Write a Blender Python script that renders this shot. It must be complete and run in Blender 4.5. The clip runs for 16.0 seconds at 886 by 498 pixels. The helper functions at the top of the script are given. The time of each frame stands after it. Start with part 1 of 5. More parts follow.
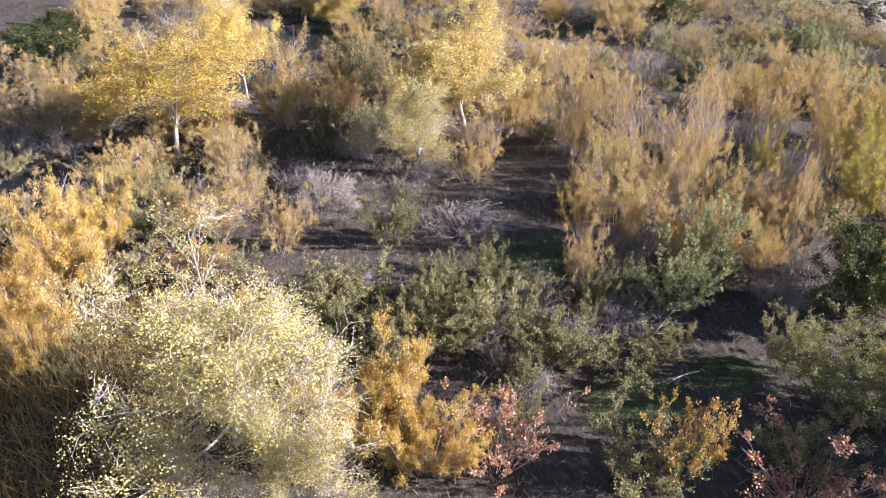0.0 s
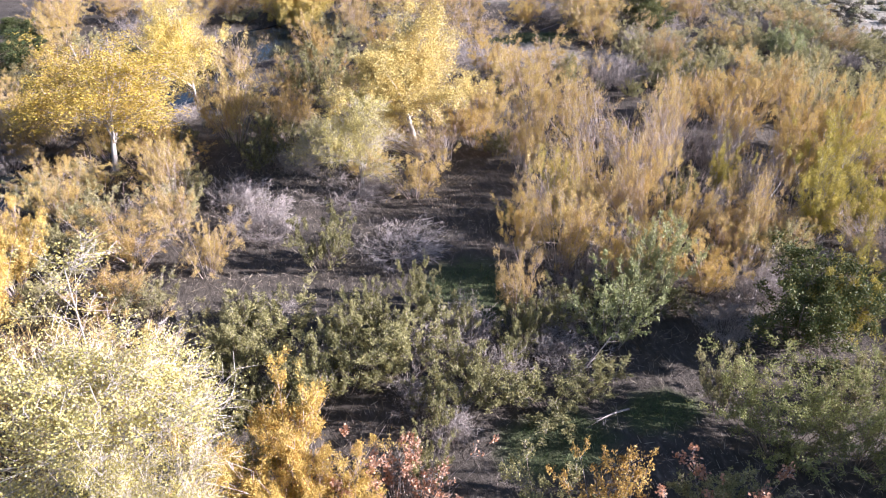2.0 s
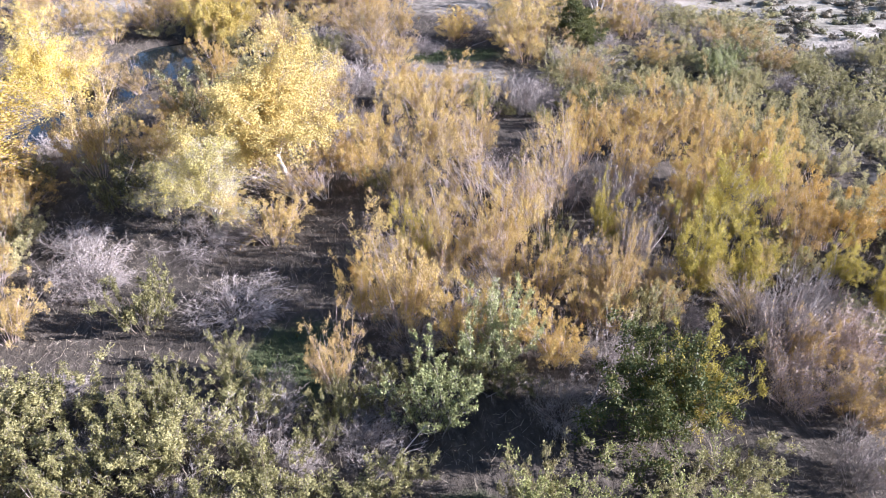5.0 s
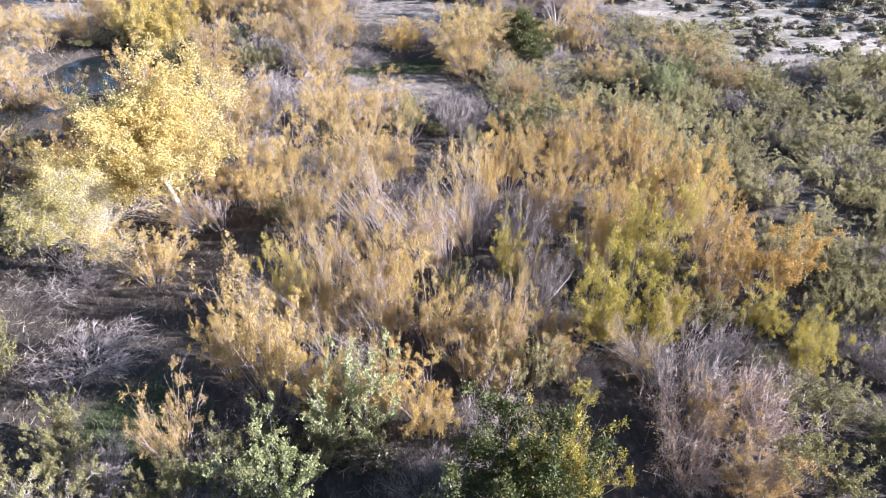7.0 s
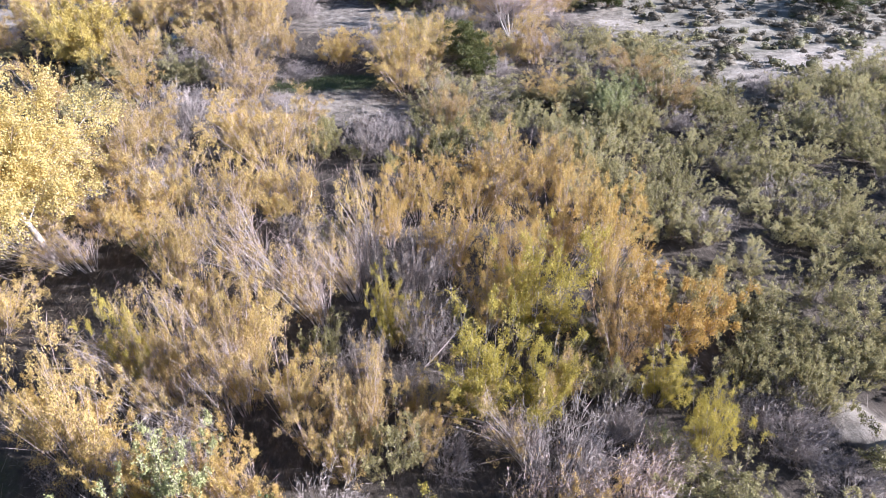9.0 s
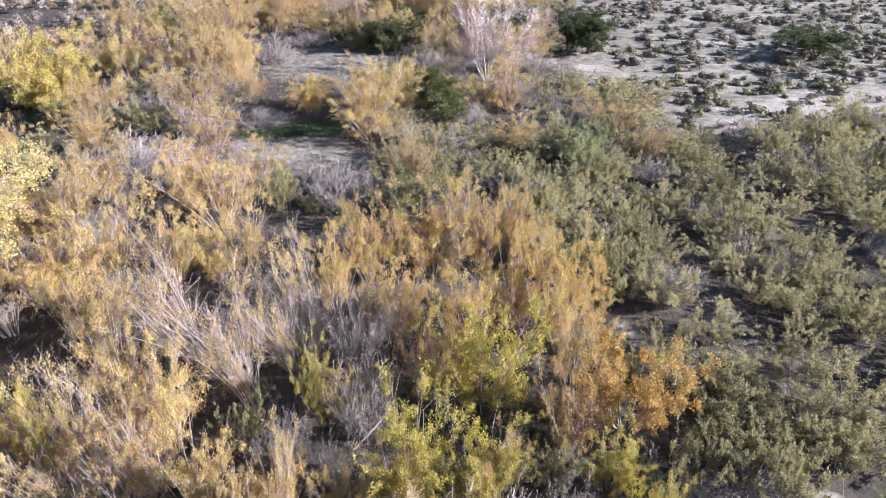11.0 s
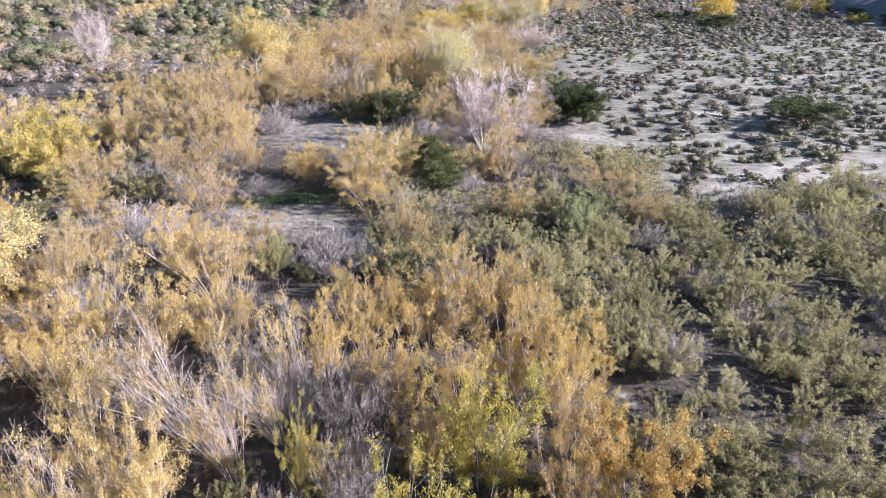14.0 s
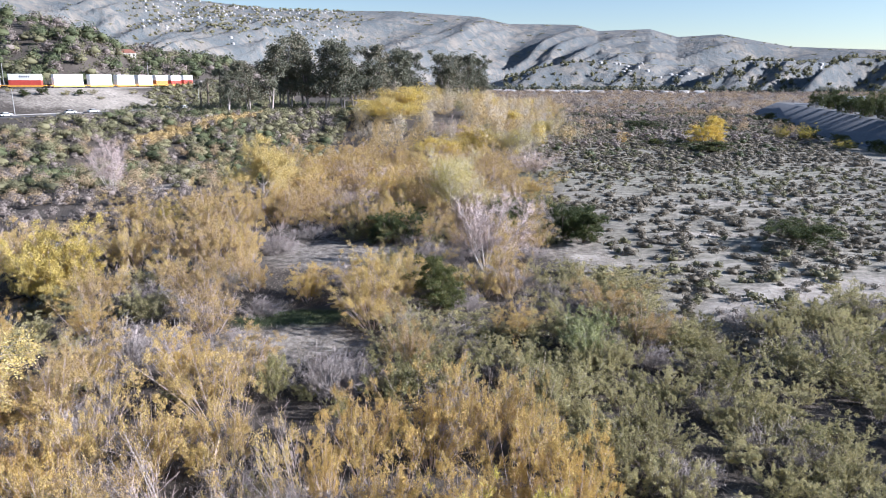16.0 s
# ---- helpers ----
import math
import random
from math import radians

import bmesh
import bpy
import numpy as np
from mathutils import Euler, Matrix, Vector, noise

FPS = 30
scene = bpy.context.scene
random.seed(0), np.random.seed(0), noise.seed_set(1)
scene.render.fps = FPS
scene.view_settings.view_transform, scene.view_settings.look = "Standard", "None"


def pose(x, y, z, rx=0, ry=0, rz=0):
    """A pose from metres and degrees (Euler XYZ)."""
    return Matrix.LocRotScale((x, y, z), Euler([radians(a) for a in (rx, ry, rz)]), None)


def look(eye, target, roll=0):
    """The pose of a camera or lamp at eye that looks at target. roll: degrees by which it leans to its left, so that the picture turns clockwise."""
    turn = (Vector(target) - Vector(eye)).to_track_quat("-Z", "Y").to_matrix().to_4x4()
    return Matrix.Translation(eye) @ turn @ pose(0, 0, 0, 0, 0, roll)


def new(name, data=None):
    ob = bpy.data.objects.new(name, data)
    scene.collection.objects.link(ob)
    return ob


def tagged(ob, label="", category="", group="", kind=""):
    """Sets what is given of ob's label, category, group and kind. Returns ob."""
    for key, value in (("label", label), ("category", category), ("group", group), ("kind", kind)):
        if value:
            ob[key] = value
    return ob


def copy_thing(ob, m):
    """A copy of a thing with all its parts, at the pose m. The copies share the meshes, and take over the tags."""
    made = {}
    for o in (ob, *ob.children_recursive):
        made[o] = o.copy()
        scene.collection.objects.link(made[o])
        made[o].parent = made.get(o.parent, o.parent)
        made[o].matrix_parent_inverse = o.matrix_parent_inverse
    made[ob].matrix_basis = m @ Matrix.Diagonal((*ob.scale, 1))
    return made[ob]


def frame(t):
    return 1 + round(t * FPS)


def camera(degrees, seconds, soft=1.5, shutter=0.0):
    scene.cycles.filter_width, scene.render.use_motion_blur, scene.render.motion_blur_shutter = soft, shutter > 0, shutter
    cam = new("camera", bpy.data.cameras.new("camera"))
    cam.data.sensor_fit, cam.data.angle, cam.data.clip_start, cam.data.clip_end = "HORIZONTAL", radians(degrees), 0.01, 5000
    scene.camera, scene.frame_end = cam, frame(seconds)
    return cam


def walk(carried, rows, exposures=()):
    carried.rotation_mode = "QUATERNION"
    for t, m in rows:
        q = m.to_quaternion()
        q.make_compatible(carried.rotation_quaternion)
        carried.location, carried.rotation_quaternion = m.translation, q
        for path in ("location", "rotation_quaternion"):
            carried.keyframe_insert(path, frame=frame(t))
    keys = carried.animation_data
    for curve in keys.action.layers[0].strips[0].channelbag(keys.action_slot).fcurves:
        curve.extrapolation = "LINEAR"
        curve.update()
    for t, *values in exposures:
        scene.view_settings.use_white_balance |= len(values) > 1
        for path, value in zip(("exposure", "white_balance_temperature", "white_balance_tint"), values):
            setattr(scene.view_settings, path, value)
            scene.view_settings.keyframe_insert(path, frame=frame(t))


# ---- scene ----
cam = camera(64.5, 16.0, soft=1.0)
PATH = [
    (0, (-0.807, -4.329, 26.16), (-0.436, -2.668, 25.109), 0.4),
    (0.5, (0.212, -3.915, 26.185), (0.578, -2.255, 25.132), 0.2),
    (1, (1.486, -3.453, 26.239), (1.847, -1.793, 25.184), -0.1),
    (1.5, (2.884, -2.964, 26.32), (3.244, -1.305, 25.263), -0.2),
    (2, (4.402, -2.444, 26.383), (4.763, -0.785, 25.327), -0.2),
    (2.5, (6.076, -1.909, 26.428), (6.437, -0.249, 25.373), -0.2),
    (3, (7.822, -1.341, 26.452), (8.183, 0.321, 25.4), -0.2),
    (3.2, (8.575, -1.099, 26.474), (8.935, 0.564, 25.422), -0.3),
    (5.3, (16.898, 1.847, 27.17), (17.257, 3.504, 26.108), -0.1),
    (5.5, (17.621, 2.176, 27.164), (17.983, 3.832, 26.102), 0.1),
    (6, (19.516, 2.989, 27.121), (19.882, 4.645, 26.061), 0.2),
    (6.5, (21.603, 3.79, 27.184), (21.968, 5.446, 26.124), 0.2),
    (7, (23.755, 4.634, 27.261), (24.119, 6.29, 26.202), 0.2),
    (7.5, (25.843, 5.533, 27.329), (26.208, 7.189, 26.269), 0.3),
    (8, (27.961, 6.554, 27.359), (28.327, 8.21, 26.299), 0.3),
    (8.5, (30.068, 7.635, 27.35), (30.434, 9.291, 26.289), 0.4),
    (9, (32.151, 8.819, 27.247), (32.518, 10.475, 26.187), 0.4),
    (9.5, (34.032, 10.05, 27.184), (34.402, 11.706, 26.125), 0.5),
    (9.7, (34.539, 10.448, 27.174), (34.916, 12.103, 26.116), 0.7),
    (10.6, (36.02, 11.42, 27.02), (36.395, 13.085, 26.0), 0.5),
    (11.3, (36.32, 11.62, 26.87), (36.697, 13.333, 25.935), 0.4),
    (11.8, (36.386, 11.718, 26.779), (36.762, 13.407, 25.775), 0.3),
    (12, (36.413, 11.767, 26.74), (36.783, 13.416, 25.67), 0.3),
    (12.5, (36.479, 11.896, 26.639), (36.839, 13.488, 25.483), 0.4),
    (13, (36.564, 12.063, 26.526), (36.935, 13.715, 25.461), 0.3),
    (13.5, (36.644, 12.221, 26.414), (37.033, 13.956, 25.496), 0.5),
    (14, (36.719, 12.341, 26.313), (37.117, 14.135, 25.523), 0.3),
    (14.5, (36.713, 12.33, 26.314), (37.118, 14.172, 25.647), 0.2),
    (15, (36.704, 12.315, 26.316), (37.117, 14.201, 25.795), 0.2),
    (15.5, (36.703, 12.308, 26.314), (37.115, 14.199, 25.81), 0.2),
    (16, (36.712, 12.344, 26.322), (37.126, 14.244, 25.855), 0.2),
]
# seconds, stops, kelvin, tint
EXPOSURES = [(0.0, 1.68, 5950, 24), (3.0, 1.94, 5700, 23), (6.0, 1.96, 5600, 22), (8.0, 1.86, 5600, 22), (10.0, 1.68, 5600, 21), (12.5, 1.7, 5700, 20), (14.0, 1.68, 5600, 20), (15.0, 1.44, 5500, 17), (16.0, 1.41, 5500, 17)]
walk(cam, [(t, look(eye, target, roll)) for t, eye, target, roll in PATH], EXPOSURES)

# the sky, the low sun and the exposure
SUN_AZ, SUN_EL = radians(-18), radians(22)
world = bpy.data.worlds.new("sky")
scene.world = world
world.use_nodes = True
nt = world.node_tree
sky = nt.nodes.new("ShaderNodeTexSky")
sky.sky_type, sky.sun_disc = "NISHITA", False
sky.sun_elevation, sky.sun_rotation = SUN_EL, radians(90) - SUN_AZ
sky.air_density, sky.dust_density, sky.ozone_density = 1.0, 0.05, 1.0
nt.nodes["Background"].inputs[1].default_value = 0.05
nt.links.new(sky.outputs[0], nt.nodes["Background"].inputs[0])
sun = new("sun", bpy.data.lights.new("sun", "SUN"))
sun.data.energy, sun.data.angle, sun.data.color = 5.0, radians(0.5), (1.0, 0.95, 0.88)
sun.matrix_world = look((0, 0, 0), (-math.cos(SUN_AZ) * math.cos(SUN_EL), -math.sin(SUN_AZ) * math.cos(SUN_EL), -math.sin(SUN_EL)))


# ---- materials ----
def node_material(name):
    m = bpy.data.materials.new(name)
    m.use_nodes = True
    t = m.node_tree
    return m, t, t.nodes["Principled BSDF"]


def ramp_node(t, fac, stops):
    r = t.nodes.new("ShaderNodeValToRGB")
    while len(r.color_ramp.elements) < len(stops):
        r.color_ramp.elements.new(0.5)
    for e, (p, c) in zip(r.color_ramp.elements, stops):
        e.position, e.color = p, (*c, 1)
    t.links.new(fac, r.inputs[0])
    return r.outputs[0]


def noise_node(t, scale, detail=4, rough=0.55, stretch=None, space="Object"):
    co = t.nodes.new("ShaderNodeTexCoord").outputs[space]
    if stretch:
        mp = t.nodes.new("ShaderNodeMapping")
        mp.inputs["Scale"].default_value = stretch
        t.links.new(co, mp.inputs[0])
        co = mp.outputs[0]
    n = t.nodes.new("ShaderNodeTexNoise")
    n.inputs["Scale"].default_value, n.inputs["Detail"].default_value, n.inputs["Roughness"].default_value = scale, detail, rough
    t.links.new(co, n.inputs["Vector"])
    return n.outputs["Fac"]


def mix_colour(t, fac, a, b, mode="MIX"):
    n = t.nodes.new("ShaderNodeMix")
    n.data_type, n.blend_type = "RGBA", mode
    for sock, v in ((n.inputs[0], fac), (n.inputs[6], a), (n.inputs[7], b)):
        if hasattr(v, "is_output"):
            t.links.new(v, sock)
        else:
            sock.default_value = v if isinstance(v, (int, float)) else (*v, 1)
    return n.outputs[2]


def math_node(t, op, a, b=0.0, clamp=False):
    n = t.nodes.new("ShaderNodeMath")
    n.operation, n.use_clamp = op, clamp
    for sock, v in zip(n.inputs, (a, b)):
        if hasattr(v, "is_output"):
            t.links.new(v, sock)
        else:
            sock.default_value = v
    return n.outputs[0]


def bump(t, b, height, strength, distance=0.05):
    n = t.nodes.new("ShaderNodeBump")
    n.inputs["Strength"].default_value, n.inputs["Distance"].default_value = strength, distance
    t.links.new(height, n.inputs["Height"])
    t.links.new(n.outputs[0], b.inputs["Normal"])


def leaf_material(name, colours, through_light=0.35, rough=0.6, grain=0.7):
    """Leaves: a colour for each leaf out of a ramp, shifted from plant to plant, with some light passing through."""
    m, t, b = node_material(name)
    geo, info = t.nodes.new("ShaderNodeNewGeometry"), t.nodes.new("ShaderNodeObjectInfo")
    f = math_node(t, "MULTIPLY_ADD", geo.outputs["Random Per Island"], grain)
    f.node.inputs[2].default_value = (0.52 - grain) / 2
    g = math_node(t, "MULTIPLY", info.outputs["Random"], 0.36)
    patch = math_node(t, "MULTIPLY", noise_node(t, 0.9 if grain > 0.5 else 0.13, 3), 0.45)
    f = math_node(t, "ADD", math_node(t, "ADD", f, g), math_node(t, "SUBTRACT", patch, 0.22), clamp=True)
    n = len(colours)
    col = ramp_node(t, f, [(i / max(1, n - 1), c) for i, c in enumerate(colours)])
    t.links.new(col, b.inputs["Base Color"])
    b.inputs["Roughness"].default_value = rough
    b.inputs["Specular IOR Level"].default_value = 0.3
    tr = t.nodes.new("ShaderNodeBsdfTranslucent")
    t.links.new(col, tr.inputs[0])
    mx = t.nodes.new("ShaderNodeMixShader")
    mx.inputs[0].default_value = through_light
    t.links.new(b.outputs[0], mx.inputs[1])
    t.links.new(tr.outputs[0], mx.inputs[2])
    t.links.new(mx.outputs[0], t.nodes["Material Output"].inputs[0])
    return m


def bark_material(name, dark, light):
    m, t, b = node_material(name)
    geo = t.nodes.new("ShaderNodeNewGeometry")
    n = noise_node(t, 6.0, 6, 0.65, (1, 1, 0.25))
    f = math_node(t, "ADD", math_node(t, "MULTIPLY", n, 0.75), math_node(t, "MULTIPLY", geo.outputs["Random Per Island"], 0.35), clamp=True)
    t.links.new(ramp_node(t, f, [(0.2, dark), (0.75, light)]), b.inputs["Base Color"])
    b.inputs["Roughness"].default_value = 0.9
    bump(t, b, n, 0.5, 0.03)
    return m


def plain_material(name, colour, rough=0.7, metal=0.0, vary=0.15, scale=2.0):
    m, t, b = node_material(name)
    n = noise_node(t, scale, 5, 0.6)
    lo = tuple(c * (1 - vary) for c in colour)
    hi = tuple(min(1, c * (1 + vary)) for c in colour)
    t.links.new(ramp_node(t, n, [(0.3, lo), (0.7, hi)]), b.inputs["Base Color"])
    b.inputs["Roughness"].default_value, b.inputs["Metallic"].default_value = rough, metal
    return m


LEAF = {
    "yellow": leaf_material("leaf_yellow", [(0.36, 0.24, 0.05), (0.62, 0.45, 0.07), (0.74, 0.59, 0.16), (0.80, 0.71, 0.32)], 0.38),
    "lemon": leaf_material("leaf_lemon", [(0.42, 0.31, 0.10), (0.66, 0.52, 0.18), (0.77, 0.65, 0.29), (0.82, 0.73, 0.42)], 0.38),
    "gilded": leaf_material("leaf_gilded", [(0.24, 0.18, 0.05), (0.48, 0.37, 0.09), (0.63, 0.49, 0.14), (0.70, 0.58, 0.23)], 0.2),
    "leafy": leaf_material("leaf_leafy", [(0.09, 0.095, 0.03), (0.20, 0.205, 0.065), (0.32, 0.32, 0.11), (0.43, 0.41, 0.17)], 0.3),
    "honey": leaf_material("leaf_honey", [(0.30, 0.17, 0.05), (0.52, 0.34, 0.09), (0.62, 0.45, 0.12), (0.66, 0.54, 0.18)], 0.28),
    "pale": leaf_material("leaf_pale", [(0.32, 0.26, 0.07), (0.52, 0.44, 0.13), (0.62, 0.54, 0.20), (0.68, 0.61, 0.33)], 0.3),
    "gold": leaf_material("leaf_gold", [(0.27, 0.20, 0.12), (0.44, 0.33, 0.18), (0.55, 0.43, 0.24), (0.60, 0.50, 0.24)], 0.14),
    "tan": leaf_material("leaf_tan", [(0.18, 0.12, 0.075), (0.44, 0.315, 0.13), (0.62, 0.455, 0.165), (0.66, 0.55, 0.16)], 0.28),
    "ochre": leaf_material("leaf_ochre", [(0.21, 0.13, 0.065), (0.48, 0.33, 0.115), (0.61, 0.435, 0.14), (0.66, 0.54, 0.17)], 0.28),
    "orange": leaf_material("leaf_orange", [(0.28, 0.17, 0.055), (0.50, 0.325, 0.09), (0.60, 0.43, 0.13), (0.64, 0.51, 0.18)], 0.28),
    "lime": leaf_material("leaf_lime", [(0.14, 0.115, 0.03), (0.36, 0.30, 0.06), (0.52, 0.43, 0.09), (0.62, 0.50, 0.13)], 0.28),
    "red": leaf_material("leaf_red", [(0.33, 0.15, 0.08), (0.50, 0.26, 0.15), (0.60, 0.39, 0.27), (0.66, 0.51, 0.42)], 0.25),
    "sage": leaf_material("leaf_sage", [(0.085, 0.078, 0.032), (0.21, 0.195, 0.08), (0.34, 0.31, 0.13), (0.47, 0.42, 0.20)], 0.28),
    "olive": leaf_material("leaf_olive", [(0.13, 0.115, 0.055), (0.33, 0.295, 0.135), (0.50, 0.45, 0.22), (0.63, 0.56, 0.30)], 0.36),
    "green": leaf_material("leaf_green", [(0.13, 0.14, 0.05), (0.27, 0.285, 0.115), (0.39, 0.40, 0.18), (0.49, 0.48, 0.26)], 0.13),
    "dark": leaf_material("leaf_dark", [(0.03, 0.045, 0.015), (0.06, 0.08, 0.025), (0.11, 0.12, 0.035), (0.20, 0.17, 0.05)], 0.25),
    "gum": leaf_material("leaf_gum", [(0.08, 0.085, 0.058), (0.13, 0.135, 0.09), (0.195, 0.185, 0.125), (0.31, 0.24, 0.165)], 0.14),
    "dry": leaf_material("leaf_dry", [(0.10, 0.08, 0.068), (0.25, 0.205, 0.17), (0.39, 0.33, 0.28), (0.48, 0.41, 0.33)], 0.14),
    "straw": leaf_material("leaf_straw", [(0.24, 0.19, 0.13), (0.40, 0.33, 0.23), (0.52, 0.45, 0.33), (0.60, 0.53, 0.40)], 0.13),
    "scrub": leaf_material("leaf_scrub", [(0.07, 0.065, 0.045), (0.125, 0.115, 0.075), (0.18, 0.165, 0.105), (0.25, 0.22, 0.155)], 0.14),
    "grass": leaf_material("leaf_grass", [(0.03, 0.05, 0.02), (0.06, 0.09, 0.03), (0.10, 0.13, 0.045), (0.20, 0.19, 0.10)], 0.13),
}
FAR_LEAF = {
    "gold": leaf_material("far_leaf_gold", [(0.34, 0.24, 0.12), (0.48, 0.35, 0.16), (0.58, 0.44, 0.20), (0.64, 0.52, 0.24)], 0.3, 0.7, 0.16),
    "tan": leaf_material("far_leaf_tan", [(0.26, 0.19, 0.12), (0.38, 0.28, 0.17), (0.48, 0.36, 0.21), (0.50, 0.41, 0.21)], 0.3, 0.7, 0.3),
    "straw": leaf_material("far_leaf_straw", [(0.28, 0.23, 0.17), (0.43, 0.36, 0.26), (0.54, 0.47, 0.36), (0.60, 0.54, 0.42)], 0.3, 0.7, 0.3),
    "yellow": leaf_material("far_leaf_yellow", [(0.44, 0.31, 0.08), (0.62, 0.46, 0.09), (0.72, 0.57, 0.13), (0.78, 0.66, 0.22)], 0.35, 0.7, 0.3),
    "olive": leaf_material("far_leaf_olive", [(0.11, 0.105, 0.06), (0.18, 0.17, 0.09), (0.25, 0.23, 0.125), (0.32, 0.285, 0.16)], 0.25, 0.7, 0.3),
    "dark": leaf_material("far_leaf_dark", [(0.05, 0.06, 0.03), (0.08, 0.095, 0.045), (0.12, 0.13, 0.06), (0.17, 0.16, 0.08)], 0.2, 0.7, 0.3),
    "dry": leaf_material("far_leaf_dry", [(0.14, 0.115, 0.095), (0.215, 0.175, 0.15), (0.28, 0.235, 0.20), (0.35, 0.30, 0.255)], 0.2, 0.7, 0.16),
    "scrub": leaf_material("far_leaf_scrub", [(0.095, 0.082, 0.058), (0.145, 0.125, 0.09), (0.195, 0.167, 0.12), (0.26, 0.22, 0.165)], 0.2, 0.7, 0.3),
    "gum": leaf_material("far_leaf_gum", [(0.06, 0.07, 0.05), (0.085, 0.095, 0.07), (0.12, 0.125, 0.09), (0.18, 0.155, 0.115)], 0.2, 0.7, 0.3),
}
BARK = {
    "white": bark_material("bark_white", (0.30, 0.255, 0.225), (0.60, 0.535, 0.48)),
    "grey": bark_material("bark_grey", (0.12, 0.10, 0.09), (0.44, 0.38, 0.345)),
    "pink": bark_material("bark_pink", (0.18, 0.13, 0.11), (0.64, 0.52, 0.47)),
    "brown": bark_material("bark_brown", (0.08, 0.06, 0.045), (0.25, 0.19, 0.145)),
}


# ---- mesh helpers ----
def quad_mesh(name, verts, quads, material):
    me = bpy.data.meshes.new(name)
    verts, quads = np.asarray(verts, np.float32).reshape(-1, 3), np.asarray(quads, np.int32).reshape(-1, 4)
    me.vertices.add(len(verts))
    me.vertices.foreach_set("co", verts.ravel())
    me.loops.add(4 * len(quads))
    me.loops.foreach_set("vertex_index", quads.ravel())
    me.polygons.add(len(quads))
    me.polygons.foreach_set("loop_start", np.arange(len(quads), dtype=np.int32) * 4)
    me.update(calc_edges=True)
    me.materials.append(material)
    return me


def part(name, bm, material, parent=None, label="", smooth=False):
    """Links a bmesh, or a finished mesh, as one object under a thing or a part."""
    if isinstance(bm, bpy.types.Mesh):
        me = bm
    else:
        me = bpy.data.meshes.new(name)
        bm.normal_update()
        bm.to_mesh(me)
        bm.free()
        me.materials.append(material)
    if smooth:
        me.polygons.foreach_set("use_smooth", [True] * len(me.polygons))
    ob = new(name, me)
    ob.parent = parent
    if label:
        ob["label"] = label
    return ob


def unit(v):
    return v / np.maximum(np.linalg.norm(v, axis=-1, keepdims=True), 1e-9)


def side_axes(d):
    ref = np.where(np.abs(d[..., 2:3]) > 0.9, np.array([1.0, 0, 0]), np.array([0, 0, 1.0]))
    u = unit(np.cross(d, ref))
    return u, np.cross(d, u)


def tubes(B, segs, sides):
    """Tapered, bent tubes: B holds p (start), d (way), c (bend), l (length), r0, r1."""
    s = np.linspace(0, 1, segs + 1)[None, :, None]
    p = B["p"][:, None] + B["l"][:, None, None] * (B["d"][:, None] * s + B["c"][:, None] * s * s)
    u, v = side_axes(B["d"])
    a = np.arange(sides) * 2 * np.pi / sides
    ring = u[:, None] * np.cos(a)[None, :, None] + v[:, None] * np.sin(a)[None, :, None]
    r = B["r0"][:, None] + (B["r1"] - B["r0"])[:, None] * s[0, :, 0][None]
    V = p[:, :, None] + ring[:, None] * r[:, :, None, None]
    n = len(p)
    i = np.arange(n)[:, None, None] * (segs + 1) * sides + np.arange(segs)[None, :, None] * sides
    j, k = np.arange(sides)[None, None, :], (np.arange(sides) + 1)[None, None, :] % sides
    Q = np.stack([i + j, i + k, i + k + sides, i + j + sides], -1)
    return V.reshape(-1, 3), Q.reshape(-1, 4)


def joined(pieces):
    V, Q, o = [], [], 0
    for v, q in pieces:
        V.append(v), Q.append(q + o)
        o += len(v)
    return np.concatenate(V), np.concatenate(Q)


def along(B, idx, s):
    p = B["p"][idx] + B["l"][idx, None] * (B["d"][idx] * s[:, None] + B["c"][idx] * (s * s)[:, None])
    return p, unit(B["d"][idx] + 2 * B["c"][idx] * s[:, None])


def sprout(rng, B, n, lo, hi, ang, rel, up=0.2, droop=0.0, thin=0.5, tip=0.3, wild=0.12):
    """n child branches on each branch of B, between the shares lo and hi of its length."""
    idx = np.repeat(np.arange(len(B["l"])), n)
    s = rng.uniform(lo, hi, len(idx))
    p, t = along(B, idx, s)
    u, v = side_axes(t)
    th = rng.uniform(0, 2 * np.pi, len(idx))[:, None]
    ph = np.radians(rng.uniform(*ang, len(idx)))[:, None]
    d = np.cos(ph) * t + np.sin(ph) * (np.cos(th) * u + np.sin(th) * v)
    d[:, 2] += up
    d = unit(d)
    l = B["l"][idx] * rng.uniform(*rel, len(idx)) * (1.15 - 0.5 * s)
    c = rng.normal(0, wild, d.shape)
    c[:, 2] -= droop
    r0 = (B["r0"][idx] + (B["r1"][idx] - B["r0"][idx]) * s) * thin
    return dict(p=p, d=d, c=c, l=l, r0=r0, r1=r0 * tip)


FINE = [1.0]  # by how much the plant under way will be enlarged


def ribbons(B, least=0.011):
    """The thinnest twigs: one bent strip each."""
    u, v = side_axes(B["d"])
    w = unit(u + v) * np.maximum(B["r0"], least)[:, None]
    e = B["p"] + B["l"][:, None] * (B["d"] + B["c"])
    V = np.stack([B["p"] - w, B["p"] + w, e + w * 0.5, e - w * 0.5], 1)
    return V.reshape(-1, 3), np.arange(4 * len(e)).reshape(-1, 4)


